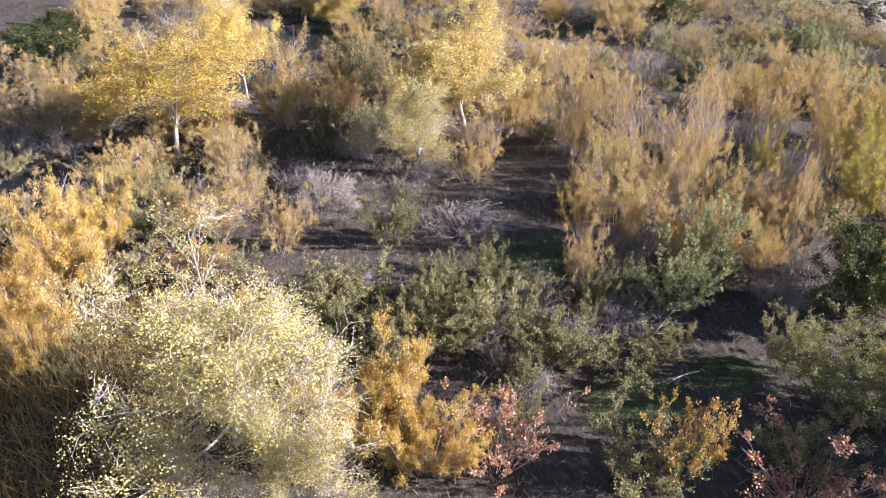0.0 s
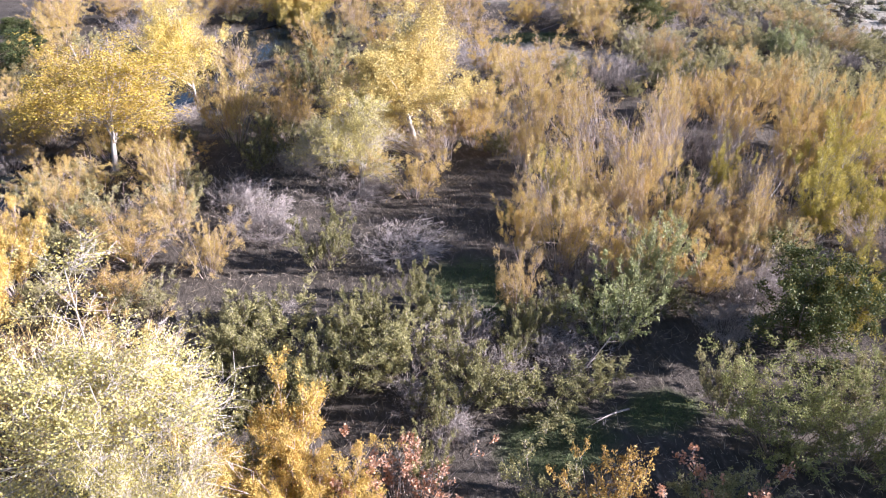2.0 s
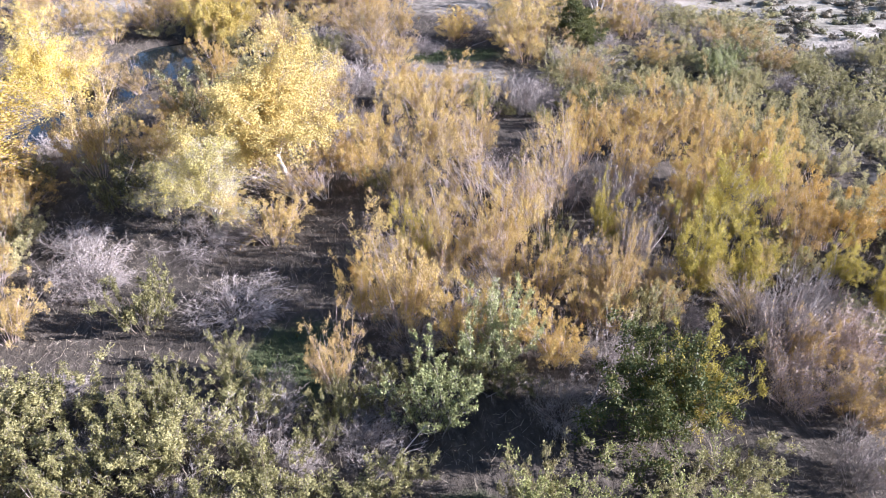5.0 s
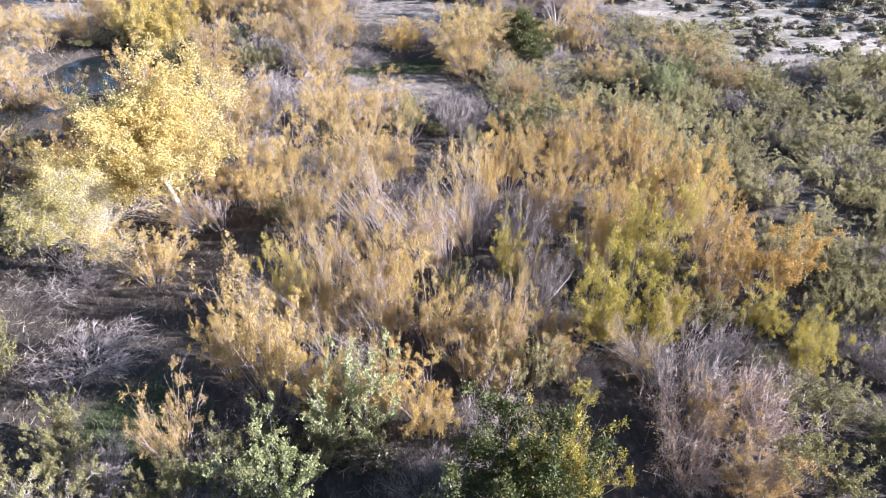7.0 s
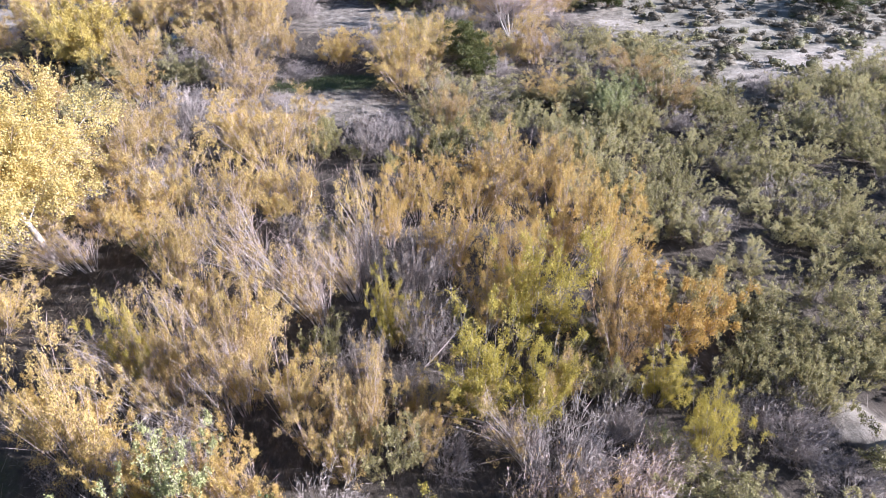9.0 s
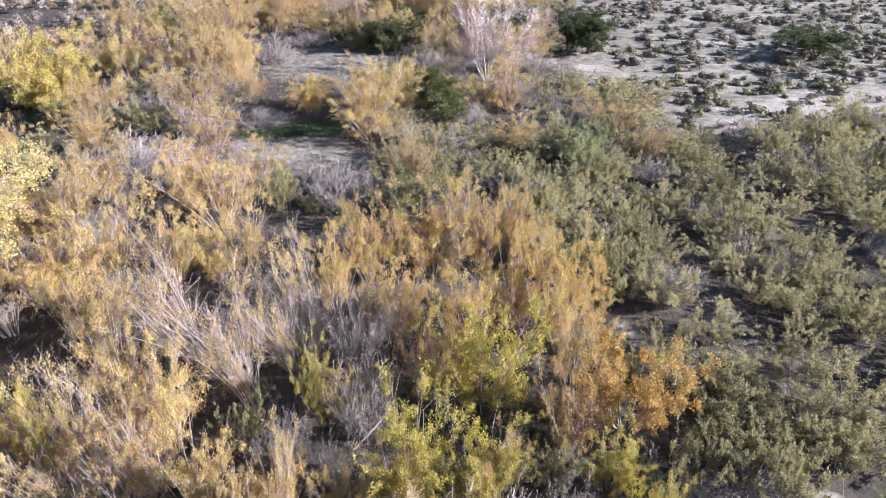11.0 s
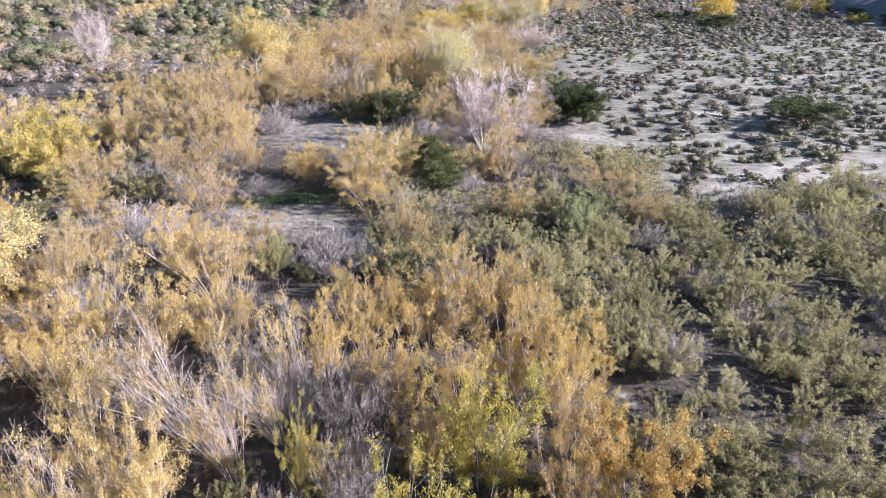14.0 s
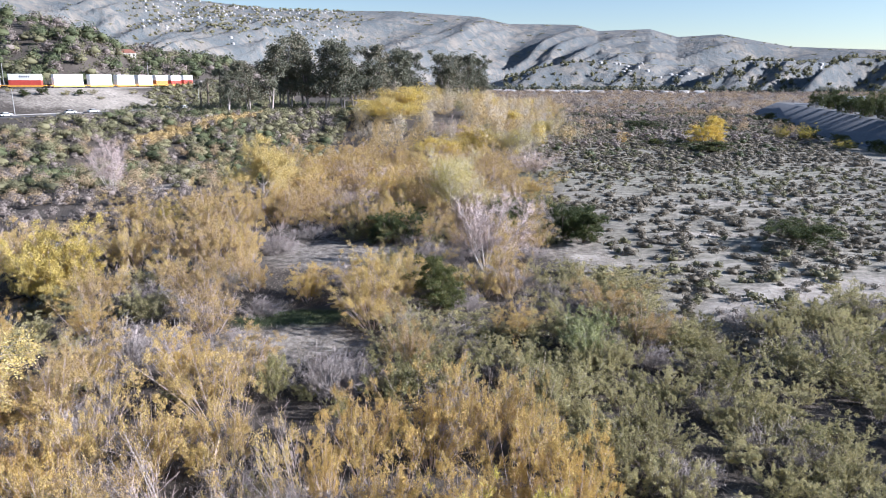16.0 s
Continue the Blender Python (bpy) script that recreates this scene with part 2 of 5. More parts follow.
def leaves(rng, B, n, size, lo=0.2, hi=1.05, spread=0.12, slim=0.45, hang=0.0, align=0.7):
    size, spread = size / FINE[0], spread / FINE[0]
    idx = np.repeat(np.arange(len(B["l"])), n)
    s = rng.uniform(lo, hi, len(idx))
    p, t = along(B, idx, s)
    p = p + rng.normal(0, spread, p.shape)
    a = unit(t * align + rng.normal(0, 0.6, p.shape) - np.array([0, 0, hang]))
    b = unit(np.cross(a, rng.normal(0, 1, p.shape)))
    L = (size * rng.uniform(0.6, 1.35, len(p)))[:, None]
    W = L * slim
    V = np.stack([p, p + a * L * 0.5 + b * W * 0.5, p + a * L, p + a * L * 0.5 - b * W * 0.5], 1)
    return V.reshape(-1, 3), np.arange(4 * len(p)).reshape(-1, 4)


def stems(rng, n, height, spread, lean=(0, 0), base=0.35, r=0.05, bend=0.15, vary=0.35):
    th, k = rng.uniform(0, 2 * np.pi, n), np.sqrt(rng.uniform(0, 1, n))
    out = np.stack([np.cos(th), np.sin(th), np.zeros(n)], 1)
    d = out * (k * spread)[:, None] + np.array([lean[0], lean[1], 1.0])
    c = out * rng.uniform(-bend, bend, n)[:, None] + rng.normal(0, 0.05, (n, 3)) + np.array([lean[0], lean[1], 0]) * 0.3
    rr = r / FINE[0] * rng.uniform(0.6, 1.2, n)
    return dict(p=out * (base * k)[:, None] - np.array([0, 0, 0.08]), d=unit(d), c=c, l=height * rng.uniform(1 - vary, 1.0, n), r0=rr, r1=rr * 0.25)


# ---- kinds of plants: each gives stems, limbs, fine twigs and leaves; fewer twigs carry leaves where share is low ----
def some(rng, B, share):
    keep = rng.uniform(0, 1, len(B["l"])) < share
    return {k: v[keep] for k, v in B.items()}


def grow_willow(rng, n=26, h=7, spread=0.75, lf=22, size=0.115, lean=(0, 0), share=0.66):
    S = stems(rng, n, h, spread, lean, 0.9, 0.03, 0.22, 0.55)
    A = sprout(rng, S, 6, 0.12, 0.97, (22, 62), (0.18, 0.36), 0.16, 0.02, 0.6, wild=0.2)
    B = sprout(rng, S, 3, 0.3, 1.0, (14, 50), (0.2, 0.4), 0.25, 0.0, 0.5, wild=0.2)
    T = sprout(rng, some(rng, A, share), 9, 0.15, 1.05, (25, 80), (0.22, 0.44), 0.08, 0.06, 0.7, wild=0.2)
    return S, (5, 5), None, joined([tubes(A, 2, 3), ribbons(B), ribbons(some(rng, T, 0.6), 0.008)]), leaves(rng, T, lf, size, 0.0, 1.1, 0.09, 0.42, 0.0, 1.0)


def grow_bare_willow(rng, n=20, h=8, lean=(-0.55, 0.1)):
    S = stems(rng, n, h, 0.55, lean, 1.0, 0.036, 0.4, 0.6)
    A = sprout(rng, S, 9, 0.15, 1.0, (14, 52), (0.2, 0.5), 0.1, 0.04, 0.65, wild=0.24)
    T = sprout(rng, A, 5, 0.2, 1.0, (14, 60), (0.35, 0.8), 0.06, 0.06, 0.7, wild=0.2)
    F = sprout(rng, some(rng, A, 0.3), 8, 0.2, 1.0, (20, 70), (0.2, 0.4), 0.08, 0.05, 0.7)
    return S, (5, 5), None, joined([tubes(A, 2, 3), ribbons(T, 0.009)]), leaves(rng, F, 14, 0.12, 0.1, 1.1, 0.1, 0.4)


def grow_cottonwood(rng, h=10, limbs=18, size=0.135, lf=22, lean=(0, 0), share=1.0, sub=11, bole=0.22, lo=0.3, fine=8):
    S = stems(rng, 1, h * 0.45, 0.05, lean, 0.0, bole, 0.03, 0.05)
    A = sprout(rng, S, limbs, lo, 1.0, (8, 82), (0.75, 1.35), 0.2, -0.03, 0.11 / bole, 0.3, 0.2)
    A2 = sprout(rng, A, sub, 0.2, 1.02, (22, 70), (0.3, 0.55), 0.12, 0.04, 0.5)
    T = sprout(rng, A2, fine, 0.15, 1.05, (25, 80), (0.32, 0.62), 0.05, 0.1, 0.6)
    return S, (6, 8), tubes(A, 4, 5), joined([tubes(A2, 2, 3), ribbons(T, 0.0065)]), leaves(rng, some(rng, T, share), lf, size, 0.1, 1.1, 0.16, 0.7)


def grow_shrub(rng, n=24, h=3.2, spread=0.85, lf=14, size=0.13, slim=0.42, up=0.35, share=1.0):
    S = stems(rng, n, h, spread, (0, 0), 0.7, 0.02, 0.2, 0.45)
    A = sprout(rng, S, 4, 0.1, 0.98, (12, 50), (0.25, 0.5), up, 0.0, 0.6)
    T = sprout(rng, some(rng, A, share), 7, 0.15, 1.05, (20, 60), (0.16, 0.36), up * 0.5, 0.0, 0.7)
    return S, (3, 4), None, joined([tubes(A, 1, 3), ribbons(T)]), leaves(rng, T, lf, size, 0.0, 1.1, 0.06, slim)


def grow_twig_bush(rng, n=60, h=2.6, spread=1.2, lf=2):
    S = stems(rng, n, h, spread, (0, 0), 1.0, 0.018, 0.35, 0.55)
    A = sprout(rng, S, 9, 0.1, 1.0, (15, 60), (0.25, 0.6), 0.05, 0.12, 0.7)
    T = sprout(rng, A, 4, 0.1, 1.0, (15, 70), (0.4, 0.9), 0.0, 0.12, 0.8)
    return S, (3, 4), None, joined([tubes(A, 1, 3), ribbons(T)]), leaves(rng, A, lf, 0.13, 0.2, 1.1, 0.1, 0.4)


def grow_oak(rng, h=6, size=0.165, lf=26):
    S = stems(rng, 7, h * 0.9, 0.6, (0, 0), 0.4, 0.10, 0.2, 0.35)
    A = sprout(rng, S, 10, 0.05, 1.0, (25, 75), (0.3, 0.55), 0.12, 0.05, 0.5)
    A2 = sprout(rng, A, 5, 0.2, 1.0, (20, 65), (0.35, 0.6), 0.1, 0.02, 0.6)
    T = sprout(rng, A2, 3, 0.2, 1.0, (20, 60), (0.4, 0.7), 0.12, 0.0, 0.7)
    return S, (4, 6), tubes(A, 2, 4), tubes(A2, 1, 3), leaves(rng, T, lf, size, 0.0, 1.15, 0.13, 0.6)


def grow_bare_tree(rng, h=10):
    S = stems(rng, 7, h * 0.85, 0.75, (0, 0), 0.3, 0.10, 0.2, 0.3)
    A = sprout(rng, S, 9, 0.2, 0.98, (25, 65), (0.3, 0.55), 0.2, -0.03, 0.5)
    A2 = sprout(rng, A, 8, 0.2, 1.0, (20, 60), (0.35, 0.62), 0.1, 0.04, 0.6)
    T = sprout(rng, A2, 16, 0.1, 1.0, (20, 65), (0.4, 0.9), 0.04, 0.08, 0.9)
    return S, (5, 6), tubes(A, 3, 4), joined([tubes(A2, 2, 3), ribbons(T)]), None


def grow_gum(rng, h=24):
    S = stems(rng, 2, h * 0.92, 0.12, (0, 0), 0.3, 0.4, 0.05, 0.15)
    A = sprout(rng, S, 15, 0.22, 1.0, (25, 65), (0.16, 0.34), 0.3, -0.1, 0.45)
    T = sprout(rng, A, 9, 0.25, 1.05, (25, 75), (0.3, 0.6), 0.0, 0.15, 0.5)
    return S, (6, 7), tubes(A, 2, 4), ribbons(T), leaves(rng, T, 36, 0.6, 0.1, 1.2, 0.5, 0.6, 0.4)


# kind: name, category, label, group, grower, nominal height and radius, leaf, wood, twig, variants
KINDS = {
    "CY": ("cottonwood_tree", "tree", "cottonwood in bright yellow autumn leaf with a pale trunk", "yellow cottonwoods", grow_cottonwood, "yellow", "white", "pink", 2),
    "CP": ("cottonwood_tree", "tree", "half-bare cottonwood with pale yellow-green leaves and whitish branches", "pale cottonwoods", lambda g: grow_cottonwood(g, 9, 20, 0.09, 20, (0, 0), 0.4, 17, 0.18, 0.3, 16), "pale", "white", "white", 2),
    "CL": ("leaning_cottonwood", "tree", "leaning cottonwood with a thick white trunk and yellow crown", "yellow cottonwoods", lambda g: grow_cottonwood(g, 13, 24, 0.125, 36, (-0.13, -0.05), 1.0, 16, 0.42, 0.6), "lemon", "white", "white", 1),
    "WG": ("willow_tree", "tree", "many-stemmed willow with thin straw-gold autumn leaves", "gold willows", grow_willow, "tan", "pink", "pink", 3),
    "WO": ("willow_tree", "tree", "willow thicket tree in orange-gold autumn leaf", "orange willows", lambda g: grow_willow(g, 26, 7, 0.75, 23, 0.115, (0, 0), 0.78), "ochre", "pink", "pink", 3),
    "WY": ("willow_tree", "tree", "willow with yellow-green leaves on upright stems", "yellow-green willows", lambda g: grow_willow(g, 26, 7, 0.7, 23, 0.12, (0, 0), 0.85), "lime", "grey", "grey", 2),
    "WL": ("willow_tree", "tree", "dense golden-yellow willow by the pond", "yellow-green willows", lambda g: grow_willow(g, 26, 7, 0.7, 24, 0.13, (0, 0), 0.9), "gilded", "grey", "grey", 2),
    "CM": ("cottonwood_tree", "tree", "pale lemon-yellow cottonwood with a white trunk", "pale cottonwoods", lambda g: grow_cottonwood(g, 10, 18, 0.135, 22), "lemon", "white", "white", 1),
    "WF": ("willow_tree", "tree", "full round willow in golden-orange leaf", "orange willows", lambda g: grow_willow(g, 34, 5.5, 0.95, 30, 0.1, (0, 0), 0.95), "honey", "pink", "pink", 1),
    "WR": ("willow_tree", "tree", "willow with deep orange autumn leaves", "orange willows", lambda g: grow_willow(g, 24, 6, 0.85, 24, 0.12, (0, 0), 0.85), "orange", "pink", "pink", 1),
    "BW": ("bare_willow", "tree", "leafless willow with whitish stems leaning together", "bare willows", grow_bare_willow, "tan", "white", "pink", 3),
    "SG": ("mulefat_shrub", "shrub", "grey-green upright shrub with narrow leaves", "grey-green shrubs", grow_shrub, "sage", "brown", "grey", 3),
    "SO": ("olive_shrub", "shrub", "dense olive-green shrub of the river flat", "olive shrubs", lambda g: grow_shrub(g, 26, 3, 1.0, 14, 0.13, 0.42, 0.2), "olive", "brown", "grey", 3),
    "GF": ("elder_shrub", "shrub", "feathery light green shrub with drooping sprays", "light green shrubs", lambda g: grow_shrub(g, 24, 4.5, 0.6, 20, 0.12, 0.5, 0.1), "green", "grey", "grey", 2),
    "GB": ("willow_bush", "shrub", "large leafy green bush with fine foliage", "light green shrubs", lambda g: grow_shrub(g, 40, 5.4, 0.8, 20, 0.1, 0.5, 0.2), "leafy", "brown", "brown", 2),
    "OD": ("oak_tree", "tree", "dense dark green evergreen oak rounded to the ground", "dark oaks", grow_oak, "dark", "brown", "brown", 2),
    "YD": ("round_cottonwood", "tree", "round cottonwood in full yellow leaf down to the ground", "yellow cottonwoods", grow_oak, "yellow", "white", "grey", 1),
    "OB": ("orange_bush", "shrub", "orange-leaved bush standing in the shade", "orange bushes", lambda g: grow_shrub(g, 20, 4, 0.75, 11, 0.13, 0.5, 0.3), "orange", "grey", "grey", 1),
    "RS": ("sycamore_sapling", "tree", "young sycamore with large red-brown leaves on pinkish twigs", "red saplings", lambda g: grow_shrub(g, 30, 3.4, 0.9, 8, 0.125, 0.8, 0.25, 0.6), "red", "pink", "pink", 2),
    "TB": ("twig_bush", "shrub", "bare grey twiggy bush without leaves", "bare bushes", grow_twig_bush, "dry", "grey", "grey", 3),
    "TP": ("twig_bush", "shrub", "leafless bush of pinkish fine twigs", "bare bushes", lambda g: grow_twig_bush(g, 60, 3.4, 1.0, 3), "tan", "pink", "pink", 2),
    "BT": ("bare_tree", "tree", "leafless pale grey tree with a wide twiggy crown", "bare trees", grow_bare_tree, "dry", "white", "pink", 2),
    "EU": ("eucalyptus_tree", "tree", "tall dark eucalyptus with a ragged hanging crown", "eucalyptus grove", grow_gum, "gum", "grey", "brown", 4),
}
MADE, PLANTED = {}, []
# usual height and radius of a kind, by which its leaves and twigs are sized
USUAL = {"CY": (10, 5.5), "CP": (9, 4.5), "WG": (6.5, 3.4), "WO": (7, 3.2), "WY": (7, 2.8), "WF": (5.8, 2.9), "WR": (6.2, 2.8), "WL": (7, 2.8), "CM": (10, 5.5), "BW": (7, 2.8), "SG": (3.3, 2.4), "SO": (3.2, 2.8), "GF": (5, 2.4), "GB": (5.6, 3.3), "OD": (6, 4.2), "YD": (7, 3.4), "TB": (2.8, 2.8), "TP": (3.4, 2.4), "BT": (10, 6), "EU": (24, 6), "RS": (3.4, 3)}


def plant(kind, x, y, h, r, z=None, turn=None):
    """One plant of a kind at x, y, with its height and crown radius in metres."""
    name, category, label, group, grower, leaf, wood, twig, variants = KINDS[kind]
    count = MADE.setdefault((kind, "n"), [0])
    count[0] += 1
    i = count[0] % variants
    if z is None:
        z = ground_height(x, y)
    if turn is None:
        turn = (count[0] * 137.5) % 360 if kind != "BW" else (count[0] * 37.0) % 50 - 25
    key = (kind, i)
    first = key not in MADE
    if first:
        FINE[0] = 1.0
        for go in range(2):
            S, shape, limbs, T, L = grower(np.random.default_rng(1000 + 17 * i + sum(map(ord, kind))))
            cloud = T[0] if L is None else np.concatenate([T[0], L[0]])
            rad = np.percentile(np.linalg.norm(cloud[:, :2] - cloud[:, :2].mean(0), axis=1), 90)
            hn, rn = USUAL.get(kind, (h, r))
            FINE[0] = ((rn / rad) ** 2 * hn / np.percentile(cloud[:, 2], 99)) ** (1 / 3) if go == 0 else FINE[0]
        cloud = T[0] if L is None else np.concatenate([T[0], L[0]])
        top = np.percentile(cloud[:, 2], 99)
        mid = cloud[cloud[:, 2] > 0.25 * top][:, :2].mean(0)
        rad = np.percentile(np.linalg.norm(cloud[:, :2] - mid, axis=1), 90)
        root = new(name)
        tagged(root, label, category, group)
        if category == "tree":
            n = len(S["l"])
            if n > 7:
                rest = {key2: v[6:] for key2, v in S.items()}
                tagged(part("stem_tangle", quad_mesh("stem_tangle", *tubes(rest, *shape), BARK[wood]), None, root, smooth=True), kind="stuff")
            for k in range(n if n <= 7 else 6):
                one = {key2: v[k:k + 1] for key2, v in S.items()}
                part("trunk" if n == 1 else "stem", quad_mesh("stem", *tubes(one, *shape), BARK[wood]), None, root, smooth=True)
        else:
            tagged(part("stem_tangle", quad_mesh("stem_tangle", *tubes(S, *shape), BARK[wood]), None, root), kind="stuff")
        if limbs is not None:
            tagged(part("limb_work", quad_mesh("limb_work", *limbs, BARK[wood]), None, root, smooth=True), kind="stuff")
        tagged(part("fine_branching", quad_mesh("fine_branching", *T, BARK[twig]), None, root), kind="stuff")
        if L is not None:
            part("crown", quad_mesh("crown", *L, LEAF[leaf]), None, root)
        MADE[key] = (root, top, rad, mid)
    root, top, rad, mid = MADE[key]
    m = pose(x, y, z, 0, 0, turn) @ Matrix.Diagonal((r / rad, r / rad, h / top, 1))
    if kind == "BW":
        m = m @ Matrix.Translation((-mid[0], -mid[1], 0))
    PLANTED.append((x, y, r))
    if first:
        root.matrix_basis = m
        return root
    at = root.scale.copy()
    root.scale = (1, 1, 1)
    ob = copy_thing(root, m)
    root.scale = at
    return ob


# ---- the lie of the land ----
def smooth(a, b, v):
    k = np.clip((v - a) / (b - a), 0, 1)
    return k * k * (3 - 2 * k)


CREEK = [(-60, 20, 3), (-34, 42, 3.4), (-22, 54, 3.2), (-15, 64, 1.6), (-9, 78, 1.4), (-4, 91, 3.4), (2, 99, 6), (9, 105, 3.4), (17, 113, 2.8), (22, 124, 1), (6, 134, 1), (-40, 150, 2)]


def creek_distance(x, y):
    """How far outside the creek's edge a place lies."""
    best = np.full(np.shape(x), 1e9)
    for (ax, ay, ar), (bx, by, br) in zip(CREEK, CREEK[1:]):
        ux, uy = bx - ax, by - ay
        k = np.clip(((x - ax) * ux + (y - ay) * uy) / (ux * ux + uy * uy), 0, 1)
        best = np.minimum(best, np.hypot(x - ax - k * ux, y - ay - k * uy) - (ar + k * (br - ar)))
    return best


def rail_line(x):
    v = np.maximum(x, -77.0)
    return 0.0352 * v * v + 5.43 * v + 587.4


def road_line(x):
    return 304 + 1.26 * (x + 67)


def ground_heights(x, y):
    x, y = np.asarray(x, float), np.asarray(y, float)
    far = smooth(150, 400, np.hypot(x - 37, y - 12))
    z = 0.22 * np.sin(x * 0.31 + 1.3 * np.sin(y * 0.17)) * np.sin(y * 0.27 + 0.6) + 0.12 * np.sin(x * 0.83 + y * 0.61) * np.sin(y * 0.97 - x * 0.4)
    z = z * (1 - far * 0.7)
    z = z - 1.3 * (1 - smooth(-1.0, 3.0, creek_distance(x, y)))
    u, v = (x - 59.3) * 0.92 + (y - 29.4) * 0.39, (y - 29.4) * 0.92 - (x - 59.3) * 0.39
    z = z + 0.9 * np.exp(-(u / 1.3) ** 2 - (v / 3.2) ** 2)
    edge = 205 + 0.22 * (x + 50) + np.maximum(0, x - 110) * 3.0
    terrace = smooth(0, 70, y - edge) * (1 - smooth(165, 260, x))
    z = z * (1 - terrace) + 12.5 * terrace
    rail, road = rail_line(x), road_line(x)
    k = (y - road) / np.maximum(rail - road, 12)
    west = 1 - smooth(-25, 15, x)
    z = z + 9.5 * smooth(0.14, 0.86, k) * west * terrace
    slope = np.sqrt(1 + (0.0704 * np.maximum(x, -77) + 5.43) ** 2)
    q = (y - rail) / slope
    turn = np.degrees(np.arctan2(x - 37, y - 12))
    west_slope = np.clip((q - 20) * 0.30, 0, 42) * (1 - smooth(-15, -8, turn))
    back_slope = np.clip((np.hypot(x - 37, y - 12) - 470) * 0.17, 0, 55) * (1 - smooth(-10, 8, turn)) * smooth(8, 40, q + smooth(-15, -10, turn) * 60)
    cap = np.interp(turn, [-22, -17, -12, -6, 0, 8], [62, 44, 24, 17, 14, 0])
    return z + np.minimum(np.maximum(west_slope, back_slope), cap) * terrace


def ground_height(x, y):
    return float(ground_heights(x, y))


def sand_mask(x, y):
    s = np.zeros(np.shape(x))
    for cx, cy, a, b, rot, k in SANDS:
        c, n = math.cos(radians(rot)), math.sin(radians(rot))
        u, v = (x - cx) * c + (y - cy) * n, -(x - cx) * n + (y - cy) * c
        s = np.maximum(s, k * np.clip(1.6 - np.hypot(u / a, v / b), 0, 1))
    return s


def grass_mask(x, y):
    s = np.zeros(np.shape(x))
    for cx, cy, a, b in GRASSES:
        s = np.maximum(s, np.clip(1.6 - np.hypot((x - cx) / a, (y - cy) / b), 0, 1))
    return s


# centre, half lengths, turn and strength of the bare sand; centre and half lengths of the green grass
SANDS = [(103, 86.5, 15, 5, 8, 1.0), (88.5, 81, 4.5, 4.5, 10, 1.0), (59.5, 29.2, 1.1, 2.8, 23, 1.0), (55.9, 46.6, 0.5, 1.3, 25, 0.8), (63.8, 46, 0.5, 2.2, -8, 0.85),
         (8.5, 204.5, 2.4, 13, -25, 1.0), (108, 121, 9, 1.6, -8, 0.85), (80.5, 109.5, 3, 2.6, 0, 0.9), (140, 150, 26, 3, 5, 0.5), (100, 168, 14, 3, 10, 0.45), (34, 81, 12, 6, 0, 0.5), (45, 120, 12, 10, 0, 0.55),
         (60, 170, 8, 20, 0, 0.3), (-52, 372, 44, 26, 45, 0.68), (-12, 128, 8, 10, 0, 0.6), (80, 112, 6, 14, 0, 0.5)]
GRASSES = [(36, 90, 7, 3.2), (14, 33.5, 3.2, 3.5), (15, 20, 3, 2.2), (21, 21, 2.2, 1.5), (52, 79, 8, 2.5), (150, 200, 45, 40), (63, 28.5, 1.6, 2.6)]


def steps(fine_from, fine_to, step, start, end):
    v = list(np.arange(fine_from, fine_to, step))
    a, s = fine_to, step
    while a < end:
        v.append(a)
        s *= 1.13
        a += s
    v.append(end)
    a, s, low = fine_from - step, step, []
    while a > start:
        low.append(a)
        s *= 1.13
        a -= s
    return np.array([start, *low[::-1], *v])


gx, gy = steps(-45, 130, 1.1, -3500, 4800), steps(-5, 140, 1.1, -900, 4900)
X, Y = np.meshgrid(gx, gy)
Z = ground_heights(X, Y)
GI = np.arange(X.size).reshape(X.shape)
GQ = np.stack([GI[:-1, :-1], GI[:-1, 1:], GI[1:, 1:], GI[1:, :-1]], -1).reshape(-1, 4)


